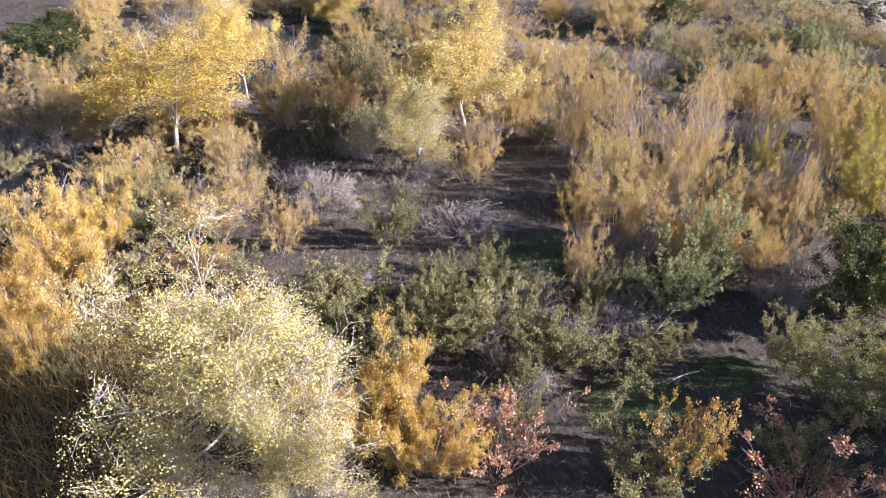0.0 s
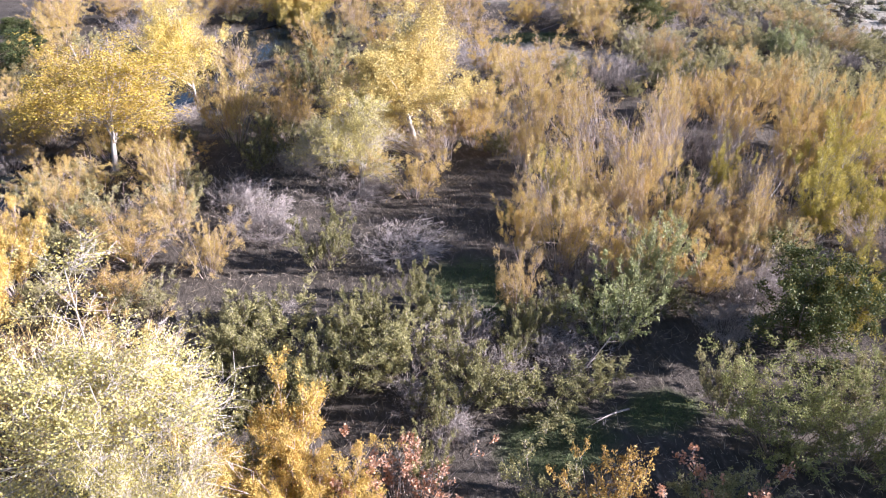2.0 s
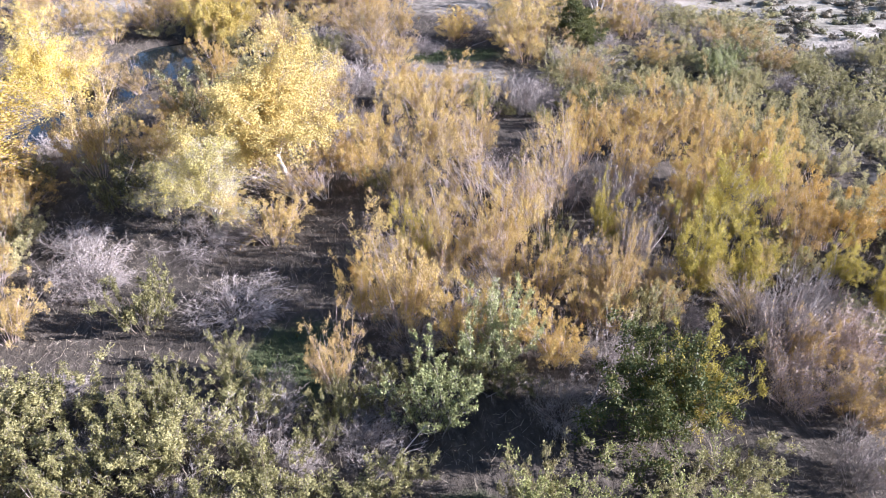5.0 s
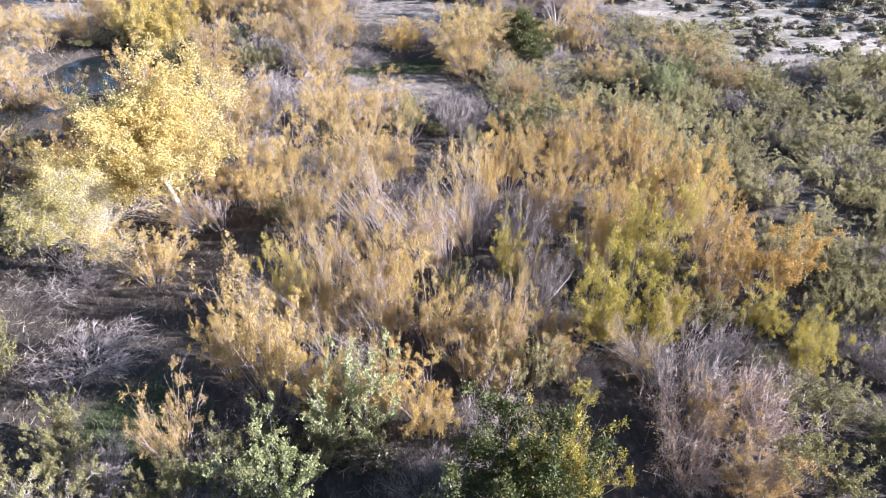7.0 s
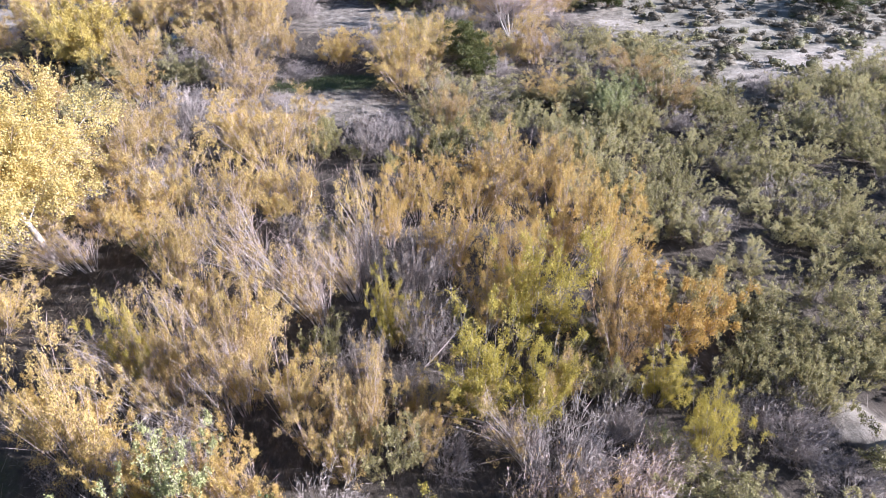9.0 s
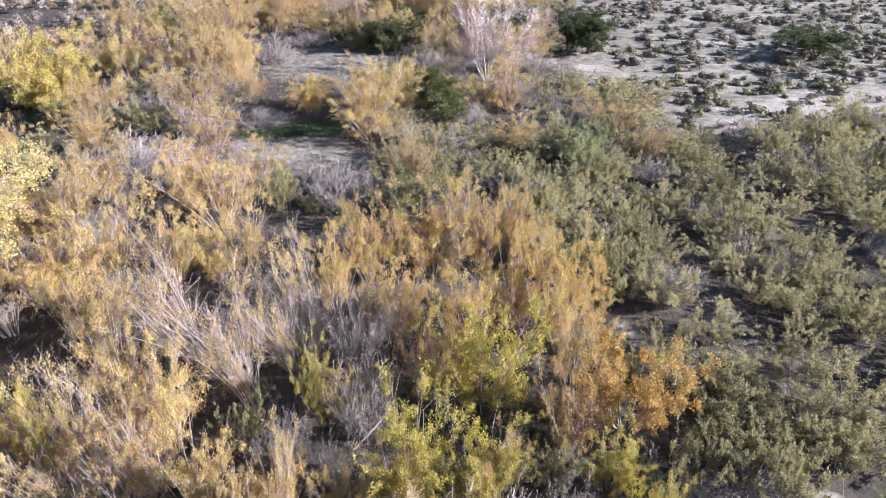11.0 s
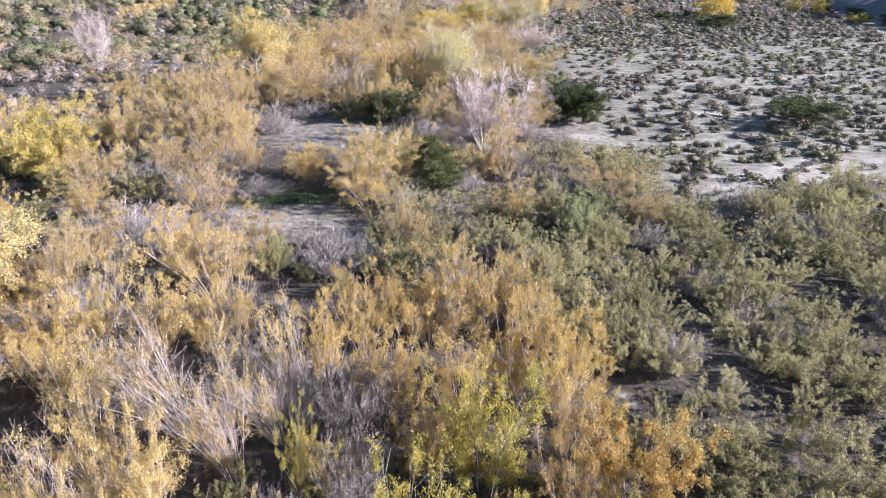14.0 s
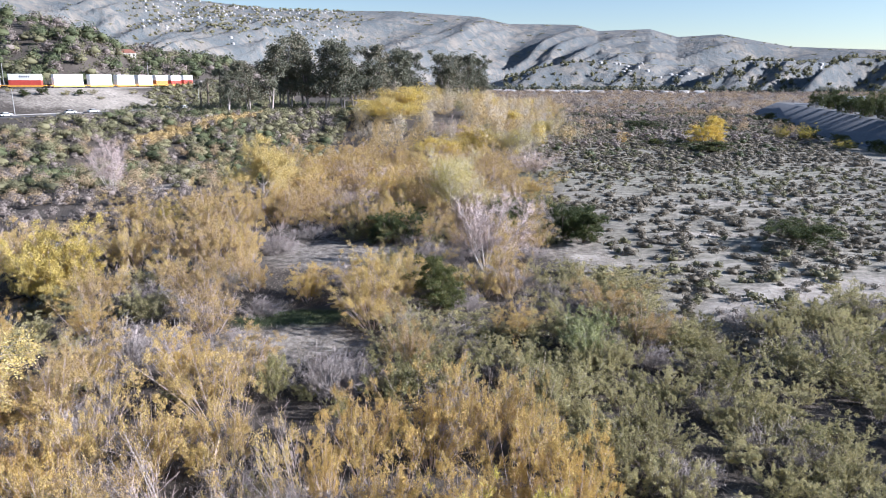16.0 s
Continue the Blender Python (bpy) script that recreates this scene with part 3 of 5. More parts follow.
def ground_material():
    m, t, b = node_material("river_flat_soil")
    def attr(n):
        a = t.nodes.new("ShaderNodeAttribute")
        a.attribute_name = n
        return a.outputs["Fac"]
    big, mid, fine = noise_node(t, 0.11, 5), noise_node(t, 0.9, 6, 0.65), noise_node(t, 7.0, 6, 0.7)
    straws = noise_node(t, 2.6, 8, 0.75, (1, 0.35, 1))
    soil = ramp_node(t, mid, [(0.25, (0.032, 0.026, 0.02)), (0.5, (0.07, 0.058, 0.046)), (0.75, (0.16, 0.135, 0.11))])
    litter = ramp_node(t, straws, [(0.35, (0.03, 0.025, 0.02)), (0.54, (0.08, 0.067, 0.054)), (0.72, (0.27, 0.23, 0.185))])
    col = mix_colour(t, 0.6, soil, litter)
    green = ramp_node(t, fine, [(0.3, (0.03, 0.04, 0.016)), (0.7, (0.095, 0.115, 0.045))])
    gfac = math_node(t, "MULTIPLY", math_node(t, "SUBTRACT", math_node(t, "ADD", attr("grass"), math_node(t, "MULTIPLY", mid, 1.0)), 0.85), 2.2, True)
    col = mix_colour(t, gfac, col, green)
    dry = ramp_node(t, mid, [(0.28, (0.13, 0.12, 0.09)), (0.5, (0.26, 0.24, 0.185)), (0.72, (0.40, 0.365, 0.29))])
    streak = ramp_node(t, noise_node(t, 0.32, 5, 0.6, (0.45, 1.3, 1)), [(0.5, (0, 0, 0)), (0.66, (1, 1, 1))])
    dry = mix_colour(t, math_node(t, "MULTIPLY", streak, 0.75), dry, (0.50, 0.455, 0.38))
    col = mix_colour(t, math_node(t, "MULTIPLY", attr("flat"), math_node(t, "ADD", big, 0.35), True), col, dry)
    brush = ramp_node(t, mid, [(0.3, (0.13, 0.11, 0.085)), (0.7, (0.25, 0.21, 0.165))])
    col = mix_colour(t, attr("valley"), col, brush)
    sand = ramp_node(t, mid, [(0.3, (0.27, 0.235, 0.19)), (0.7, (0.52, 0.465, 0.39))])
    sfac = math_node(t, "MULTIPLY", math_node(t, "SUBTRACT", math_node(t, "ADD", attr("sand"), math_node(t, "MULTIPLY", math_node(t, "ADD", mid, math_node(t, "MULTIPLY", big, 0.9)), 0.8)), 0.98), 1.7, True)
    col = mix_colour(t, sfac, col, sand)
    col = mix_colour(t, math_node(t, "MULTIPLY", big, 0.25), col, (0.15, 0.13, 0.11))
    t.links.new(col, b.inputs["Base Color"])
    b.inputs["Roughness"].default_value = 0.95
    b.inputs["Specular IOR Level"].default_value = 0.15
    bump(t, b, math_node(t, "ADD", straws, mid), 0.9, 0.2)
    return m


gm = quad_mesh("ground", np.stack([X, Y, Z], -1), GQ, ground_material())
def flat_mask(x, y):
    """The dry open flat east of the woods."""
    return smooth(-6, 10, x - np.where(y < 213, 70 + (y - 76) * 0.28, 108 + (y - 213) * 0.40)) * smooth(62, 84, y)


def valley_mask(x, y):
    """The brushy valley floor beyond the flat."""
    return smooth(300, 460, np.hypot(x - 37, y - 12)) * smooth(60, 200, x)


for key, mask in (("sand", sand_mask), ("grass", grass_mask), ("flat", flat_mask), ("valley", valley_mask)):
    gm.attributes.new(key, "FLOAT", "POINT").data.foreach_set("value", mask(X, Y).astype(np.float32).ravel())
gm.polygons.foreach_set("use_smooth", [True] * len(gm.polygons))
tagged(new("ground", gm), "dry river flat of soil, litter, sand and patches of grass", "ground", kind="structure")

# still creek water in its channel
m, t, b = node_material("creek_water")
b.inputs["Base Color"].default_value = (0.012, 0.018, 0.02, 1)
b.inputs["Roughness"].default_value, b.inputs["IOR"].default_value = 0.06, 1.33
bump(t, b, noise_node(t, 1.2, 3), 0.06, 0.1)
wx, wy = np.arange(-62, 32, 4.0), np.arange(18, 166, 4.0)
WX, WY = np.meshgrid(wx, wy)
near = creek_distance(WX, WY) < 8
idx = np.arange(WX.size).reshape(WX.shape)
WQ = np.stack([idx[:-1, :-1], idx[:-1, 1:], idx[1:, 1:], idx[1:, :-1]], -1)[near[:-1, :-1]]
wm = quad_mesh("water", np.stack([WX, WY, np.full(WX.shape, -0.55)], -1), WQ, m)
tagged(new("water", wm), "still dark creek water that mirrors the blue sky", "water", kind="structure")


# ---- the plants along the creek and over the flat: kind, place, height, radius ----
for p in [(-5.3, 21.5, 10, 5.3), (-2.3, 16.4, 7.5, 2.8)]:
    plant("CP", *p)
for p in [(7.5, 84.7, 7, 2.4), (18.2, 57.3, 5, 2.2), (38.6, 98.6, 4, 2.3), (48.9, 175.1, 9, 7.2), (57.6, 162.2, 8, 6.1), (175.8, 292.5, 5, 2.4)]:
    plant("WO", *p)
for p in [(6.7, 17.5, 3.7, 2.6), (19.5, 12.6, 3.8, 3.3)]:
    plant("RS", *p)
for p in [(14.9, 15.1, 4, 2.0)]:
    plant("OB", *p)
for p in [(12.4, 14.7, 3, 2.4), (20.5, 14.2, 3, 2.0), (2.3, 30.9, 3, 2.9), (7.1, 30.8, 3, 1.4), (8.7, 26.6, 3.5, 2.4), (12.4, 23.8, 3.2, 2.3), (5.2, 25.9, 3.4, 2.2), (9.8, 22.9, 2.8, 1.8), (3.1, 27.0, 3, 1.8), (15.5, 22.5, 2.5, 2.6), (-0.2, 28.8, 3, 1.8), (5.0, 38.8, 4.2, 2.2), (6.8, 70.8, 6.5, 3.3), (1.4, 54.8, 5, 2.2), (44.4, 65.3, 4, 3.0), (49.2, 67.3, 4, 2.9), (34.4, 69.1, 3.8, 1.7), (52.3, 125.2, 4, 4.2)]:
    plant("SG", *p)
for p in [(20.8, 26.8, 5.2, 2.2), (24.8, 30.1, 5.5, 2.2), (64.0, 73.1, 4, 2.5), (65.1, 75.1, 4, 2.6)]:
    plant("GF", *p)
for p in [(20.6, 34.9, 8, 2.6), (16.2, 30.6, 5.5, 1.5), (-5.5, 45.8, 6, 2.1), (-2.8, 39.1, 4.8, 2.1), (-1.6, 61.9, 9, 3.5), (-24.8, 65.9, 4.5, 4.5), (17.1, 68.1, 6, 2.6), (18.6, 121.0, 8.5, 6.0), (26.1, 113.9, 8, 4.6), (14.5, 117, 7.5, 3.6), (22, 117.5, 8, 3.8), (29.5, 116, 7, 3.2), (9.4, 149.4, 6, 5.8), (45.0, 92.5, 6, 4.4), (66.6, 146.7, 12, 5.3)]:
    plant("WG", *p)
for p in [(88.7, 163.1, 6, 7.7), (44.0, 139.5, 5, 6.7)]:
    plant("WG", *p)

for p in [(1.3, 43.6, 1.3, 2.2), (10.4, 39.0, 1.3, 3.1), (8.0, 49.1, 1.5, 4.0), (-9.2, 45.4, 1.5, 4.3), (-14.4, 103.7, 3, 6.0), (38.7, 70.5, 3, 3.5), (70.0, 51.9, 2.5, 2.7), (34.1, 122.4, 4, 3.3), (42.2, 100.6, 3, 3.7), (63.7, 85.4, 2.4, 3.3)]:
    plant("TB", *p)
for p in [(-10.6, 41.7, 3, 2.4), (-12.2, 36.8, 3, 2.0), (60.2, 51.7, 3.4, 2.8), (60.1, 47.9, 3, 1.9), (60.1, 56.3, 3, 2.4), (59.4, 63.9, 3, 2.9), (71.8, 77.2, 4, 4.7), (72.4, 57.3, 3, 2.5), (74.4, 51.4, 3, 2.8), (85.3, 60.9, 3, 3.3), (72.0, 63.7, 3, 3.5), (80.2, 63.3, 3, 3.3), (64.7, 36.0, 4, 2.5), (70.9, 42.2, 3, 2.2), (64.1, 40.0, 3, 1.9), (60.0, 35.5, 2.6, 1.4)]:
    plant("SO", *p)
for p in [(61.7, 32.7, 3, 1.7), (70.5, 46.1, 2.6, 2.1), (77.3, 90.1, 3.6, 6.0), (54.0, 81.5, 2.4, 4.5), (101.0, 78.7, 3.2, 4.0)]:
    plant("SO", *p)
for p in [(-11.6, 58.2, 10.5, 6.4), (-5.6, 71.6, 12, 3.8), (81.8, 231.5, 9, 8.1), (99.4, 249.0, 10, 7.3), (76.2, 278.5, 10, 12.8), (140, 300, 8, 4)]:
    plant("CY", *p)
for p in [(-29.8, 86.5, 5, 5.6), (-28.2, 99.0, 4, 3.7), (31.2, 24.2, 6.0, 3.2), (52.2, 87.5, 6, 3.9), (75.1, 136.2, 5, 3.2), (85.4, 125.8, 5, 3.5), (118.2, 108.4, 4, 6.0), (195.7, 260.0, 4, 10.5), (235.5, 392.4, 4, 9.8), (187.5, 282.3, 3, 4.7)]:
    plant("OD", *p)
for p in [(33.6, 23.9, 7.0, 2.1)]:
    plant("WY", *p)
for p in [(-4.2, 187.7, 14, 5.2), (63.0, 104.9, 11, 7.2)]:
    plant("BT", *p)

# the willow thicket in the middle of the flat
for p in [(19.9, 56.3, 5.0, 2.4), (42.3, 41.4, 6.0, 1.7), (40.9, 47.3, 7.0, 2.2), (45.3, 55.4, 7.5, 3.3), (40.6, 55.7, 6.5, 2.3), (37.9, 52.3, 6.0, 1.7), (49.3, 47.9, 7.0, 2.6), (51.6, 45.5, 8.0, 2.4), (48.7, 36.6, 5.5, 1.6), (27.0, 31.7, 5.0, 1.5), (18.5, 36.7, 5.0, 1.6), (45.3, 45.5, 6.5, 1.8)]:
    plant("WO", *p)
for p in [(17.9, 67.6, 6.0, 3.3), (19.1, 74.8, 5.0, 3.1), (29.5, 67.4, 7.0, 3.6), (31.6, 59.4, 7.0, 2.5), (26.6, 58.9, 7.0, 3.2), (22.4, 59.4, 6.5, 2.5), (25.2, 45.2, 7.0, 2.2), (23.0, 50.1, 6.5, 2.2), (28.5, 41.1, 7.0, 2.0), (30.2, 36.4, 6.5, 1.8), (33.7, 33.3, 7.0, 1.5), (49.1, 56.2, 7.5, 2.6), (50.6, 41.7, 6.5, 1.7), (52.2, 54.3, 6.5, 2.2), (31.5, 33.3, 4.5, 1.5), (36.5, 32.3, 3.5, 1.3), (24.8, 38.8, 6.0, 1.6), (27.9, 37.6, 5.5, 1.6)]:
    plant("WG", *p)
for p in [(21.7, 79.0, 4.0, 4.2), (35.7, 47.6, 5.0, 1.7), (38.6, 46.3, 5.0, 2.1), (38.3, 40.1, 4.5, 1.6), (36.8, 35.4, 3.5, 1.3), (42.5, 29.4, 4.5, 2.3), (46.8, 31.9, 2.5, 1.3)]:
    plant("TB", *p)
for p in [(27.1, 49.1, 8.0, 2.5), (29.9, 45.3, 8.5, 2.5), (31.8, 43.8, 7.0, 1.8), (35.0, 49.7, 8.0, 1.8), (33.5, 46.2, 7.5, 1.7), (26.8, 39.0, 7.0, 2.2), (23.4, 41.6, 6.5, 1.8), (21.0, 40.5, 6.0, 1.9), (22.8, 38.2, 5.0, 2.0), (25.5, 37.0, 4.0, 2.1), (40.3, 31.3, 5.0, 1.5), (25.7, 31.6, 4.0, 1.5), (20.2, 39.1, 4.5, 1.4)]:
    plant("BW", *p)
for p in [(22.2, 40.3, 6.0, 1.3), (36.2, 40.9, 6.0, 1.2), (39.9, 34.8, 6.0, 2.3), (42.8, 33.6, 5.5, 2.0), (45.1, 40.6, 7.5, 2.6), (49.5, 33.7, 4.0, 1.5), (50.1, 29.6, 4.5, 1.5)]:
    plant("WY", *p)
for p in [(32.1, 40.5, 3.0, 1.4)]:
    plant("SG", *p)
for p in [(52.3, 37.7, 6.2, 2.8)]:
    plant("WR", *p)
for p in [(47.0, 34.5, 3.0, 1.4), (54.3, 33.3, 3.2, 1.7)]:
    plant("SO", *p)
for p in [(48.0, 30.4, 2.0, 0.7)]:
    plant("GF", *p)
for p in [(41.2, 27.0, 3.6, 2.2), (44.5, 26.5, 3.4, 2.2), (43.5, 24.0, 2.6, 2.0), (46.5, 28.5, 2.6, 1.7), (40.2, 24.6, 2.4, 1.8)]:
    plant("TP", *p)
for p in [(54.8, 28.5, 1.7, 1.8), (53.2, 31.0, 1.7, 1.4), (55.9, 26.2, 1.4, 1.6), (56.2, 33.0, 1.5, 1.2), (21.0, 33.0, 2.4, 2.0), (24.0, 34.5, 3.0, 2.0)]:
    plant("TB", *p)
for p in [(28.6, 29.9, 4.8, 1.8), (23.6, 31.8, 5.0, 1.6)]:
    plant("WO", *p)
for p in [(56.5, 40.0, 2.8, 1.8), (57.5, 43.0, 2.4, 1.6), (59.0, 39.0, 2.6, 1.8), (58.3, 49.5, 3.0, 2.0), (61.5, 44.0, 2.6, 1.7), (57.0, 53.5, 3.2, 2.2), (66.8, 47.5, 2.6, 1.9), (67.5, 43.5, 2.8, 2.0)]:
    plant("SO", *p)
for p in [(4.8, 106.5, 8, 3.2), (8.2, 109, 8.5, 3.4), (6.5, 105.8, 5.5, 3.0), (6.2, 107.9, 9.5, 5.2)]:
    plant("WL", *p)
plant("CM", 31.0, 162.4, 15, 6.5)
for p in [(1.8, 19.8, 5.8, 2.9), (3.4, 18.0, 4.4, 2.2)]:
    plant("WF", *p)
for p in [(-16.0, 36.4, 6.5, 3.3), (-16.1, 29.7, 5.5, 2.4), (-15.1, 40.4, 6, 2.2), (-17.5, 34.0, 6, 2.3)]:
    plant("WF", *p)
for p in [(-6.0, 88.0, 5, 3.0), (-1.5, 85.0, 4, 2.6), (-8.5, 94.0, 5, 3.0)]:
    plant("WG", *p)
plant("CL", 14.6, 54.8, 13, 5.8, turn=0)
plant("YD", 210.9, 284.4, 11, 9.5)
for p in [(25.2, 17.2, 5.4, 3.4), (28.3, 15.6, 5.8, 3.2)]:
    plant("GB", *p)

# crowns of the river woods beyond the clearing
for p in [(97.4, 243.5, 10, 6.8), (14.1, 146.2, 5, 2.5), (72.4, 340.9, 9, 7.8)]:
    plant("WL", *p)
for p in [(48.5, 209.6, 9, 8.6), (59.3, 161.4, 8, 5.5), (37.7, 150.2, 7, 4.2), (20.4, 150.9, 5, 3.0), (42.1, 164.7, 8, 4.8)]:
    plant("WO", *p)
for p in [(53.6, 176.3, 7, 6.6), (105.5, 210.5, 7, 7.0), (47.3, 148.6, 6, 5.5), (95.1, 265.5, 8, 7.4)]:
    plant("TP", *p)
for p in [(70.7, 159.4, 11, 6.3), (108.2, 360.0, 11, 11.2), (150.7, 318.7, 10, 9.0), (112.1, 247.9, 10, 7.1)]:
    plant("CP", *p)
for p in [(85.5, 301.4, 11, 10.4), (163.4, 409.2, 10, 6.5)]:
    plant("CY", *p)
for p in [(72.2, 280.8, 10, 8.1)]:
    plant("CM", *p)
for p in [(76.9, 142.3, 8, 5.3), (59.5, 223.6, 9, 7.6), (83.4, 183.0, 9, 6.4), (76.1, 212.2, 9, 7.3), (87.6, 160.3, 7, 5.0), (126.3, 312.7, 9, 8.7)]:
    plant("WG", *p)
for p in [(81.5, 121.5, 6, 4.0), (72.1, 121.5, 5, 3.4)]:
    plant("OD", *p)
for p in [(87.2, 148.1, 4, 4.2)]:
    plant("SO", *p)

# two tall oaks added out of view, only to cast shade on the clearing
for p in [(38, 9, 10, 4), (31, 9.5, 8.5, 3.5)]:
    plant("OD", *p)

# shrubs and trees round the grassy clearing and the pond
for p in [(9.8, 88.7, 2.4, 2.6), (13.5, 93.3, 2.2, 2.4), (10.2, 82.4, 2.4, 2.2), (14.0, 83.1, 2, 2.2), (16.1, 94.8, 1.8, 2), (34.7, 70.9, 3, 1.6), (45.8, 68.6, 2.6, 2.6), (73.5, 80.9, 3.4, 3.6), (74.2, 73.7, 3, 3), (60.6, 76.5, 2.4, 3), (57.1, 78.9, 2, 2.6), (76.9, 93.8, 3, 4), (70.1, 92.6, 2.6, 3), (43.8, 69.0, 2.4, 2)]:
    plant("SO", *p)
for p in [(63.9, 71.3, 3.6, 2.4)]:
    plant("GF", *p)
for p in [(20.7, 86.5, 1.6, 3), (25.7, 82.2, 1.4, 3.2), (19.2, 80.6, 1.6, 2.8), (29.4, 83.0, 1.2, 2.4), (39.4, 68.7, 3.4, 2.6), (41.9, 69.4, 3, 2.2), (32.5, 91.4, 2, 2.6), (65.9, 93.5, 2.2, 3)]:
    plant("TB", *p)
for p in [(73.0, 125.8, 6, 4.4), (83.8, 119.2, 5, 3.6), (52.3, 125.5, 5, 4.6), (58.0, 136.1, 5, 4)]:
    plant("OD", *p)
for p in [(65.6, 137.2, 14, 5.5)]:
    plant("CP", *p)
for p in [(38.1, 96.8, 4.5, 2.6)]:
    plant("WO", *p)
for p in [(44.5, 88.9, 7.5, 3.4), (47.5, 91.4, 6, 3)]:
    plant("WG", *p)

# white limbs and a lower pale crown round the leaning cottonwood
for p in [(13.4, 54.2, 4.5, 2.8), (16.2, 54.4, 4, 2.2)]:
    plant("BW", *p)
plant("CP", 9.0, 49.4, 8.5, 3.6)

# bare and gold bushes beside the dark oak

for p in [(42.0, 22.1, 3.4, 1.7), (42.2, 26.7, 3.6, 1.5)]:
    plant("WO", *p)


# ---- fill of the thickets: zone, number, gap, and kinds with height and radius ranges ----
def fill(zone, count, gap, kinds, seed, reject=None):
    rng = np.random.default_rng(seed)
    x0, x1, y0, y1 = zone
    tries = 0
    while count and tries < 6000:
        tries += 1
        x, y = rng.uniform(x0, x1), rng.uniform(y0, y1)
        kind, h0, h1, r0, r1 = kinds[rng.integers(len(kinds))]
        if reject and reject(x, y):
            continue
        if creek_distance(np.array(x), np.array(y)) < 0.6 or float(sand_mask(np.array(x), np.array(y))) > 0.5:
            continue
        if any(math.hypot(x - a, y - b) < gap * c for a, b, c in PLANTED):
            continue
        plant(kind, x, y, rng.uniform(h0, h1), rng.uniform(r0, r1))
        count -= 1


pond = lambda x, y: math.hypot((x - 2) / 12, (y - 88) / 15) < 1
clear = lambda x, y: math.hypot((x - 14) / 7, (y - 30) / 9) < 1 or math.hypot((x - 18) / 8, (y - 20) / 4) < 1 or math.hypot((x - 38) / 12, (y - 90) / 6) < 1 or math.hypot((x - 8) / 9, (y - 41) / 7) < 1
fill((19, 56, 28, 74), 44, 0.62, [("TB", 1.6, 3.2, 1.4, 2.2), ("TB", 1.5, 3, 1.4, 2.2), ("WG", 3, 4.5, 1.4, 2.0), ("SG", 1.5, 2.6, 1.1, 1.6)], 11, clear)
fill((-30, -6, 42, 76), 30, 0.55, [("WG", 3, 6, 1.8, 3.0), ("SO", 2, 3.2, 1.6, 2.6), ("WO", 3, 5, 1.6, 2.6)], 21)
fill((-26, 18, 36, 72), 40, 0.66, [("TB", 1.5, 3, 1.8, 3.0), ("WG", 3, 6, 1.8, 3.0), ("SO", 2, 3.2, 1.5, 2.4), ("WO", 3, 5, 1.6, 2.4)], 12, clear)
fill((-26, 0, 8, 36), 16, 0.7, [("TB", 1.2, 2, 1.6, 2.6), ("WG", 3, 5.5, 1.8, 2.8), ("SO", 2, 3, 1.5, 2.2)], 13, clear)
fill((-3, 20, 18, 33), 36, 0.5, [("SG", 2, 3.4, 1.3, 2.0), ("SG", 2, 3, 1.2, 1.8), ("TB", 1, 2, 1.4, 2.0)], 14, lambda x, y: math.hypot((x - 16) / 5, (y - 20) / 3.5) < 1)
fill((22, 60, 10, 32), 26, 0.75, [("SG", 2, 4, 1.6, 2.4), ("TB", 1.5, 3, 1.5, 2.2), ("SO", 2, 4, 1.4, 2.2)], 15)
fill((54, 100, 30, 78), 150, 0.55, [("SO", 1.8, 3.2, 1.6, 2.8), ("SO", 1.6, 3, 1.5, 2.6), ("SO", 2, 3.4, 1.8, 2.8), ("TB", 1.4, 2.6, 1.6, 2.6), ("SG", 1.8, 3, 1.5, 2.4)], 16, lambda x, y: math.hypot((x - 64.2) / 1.3, (y - 45) / 4) < 1 or math.hypot((x - 62) / 4, (y - 28) / 4) < 1)
fill((-30, 34, 72, 128), 66, 0.68, [("WG", 4, 7, 2.5, 4), ("TB", 1.5, 3, 2, 3.5), ("SO", 2, 3.5, 2, 3.2), ("WO", 4, 6, 2, 3)], 17, lambda x, y: clear(x, y) or pond(x, y))
fill((44, 90, 70, 150), 80, 0.62, [("SO", 1.8, 3.4, 2, 3.4), ("TB", 1.5, 3.2, 2, 3.2), ("WG", 4, 7, 2.5, 4), ("SO", 2, 4, 2, 3.4)], 18, lambda x, y: x > 72 + 0.15 * (y - 76))
fill((20, 100, 128, 235), 70, 0.7, [("WG", 5, 9, 3.5, 5.5), ("WO", 5, 9, 3.5, 5.5), ("WG", 6, 9, 3, 5), ("TB", 2, 4, 2.5, 4), ("WG", 6, 10, 4, 6)], 19, lambda x, y: x > 66 + 0.33 * (y - 110) or x < 18 + 0.18 * (y - 128))


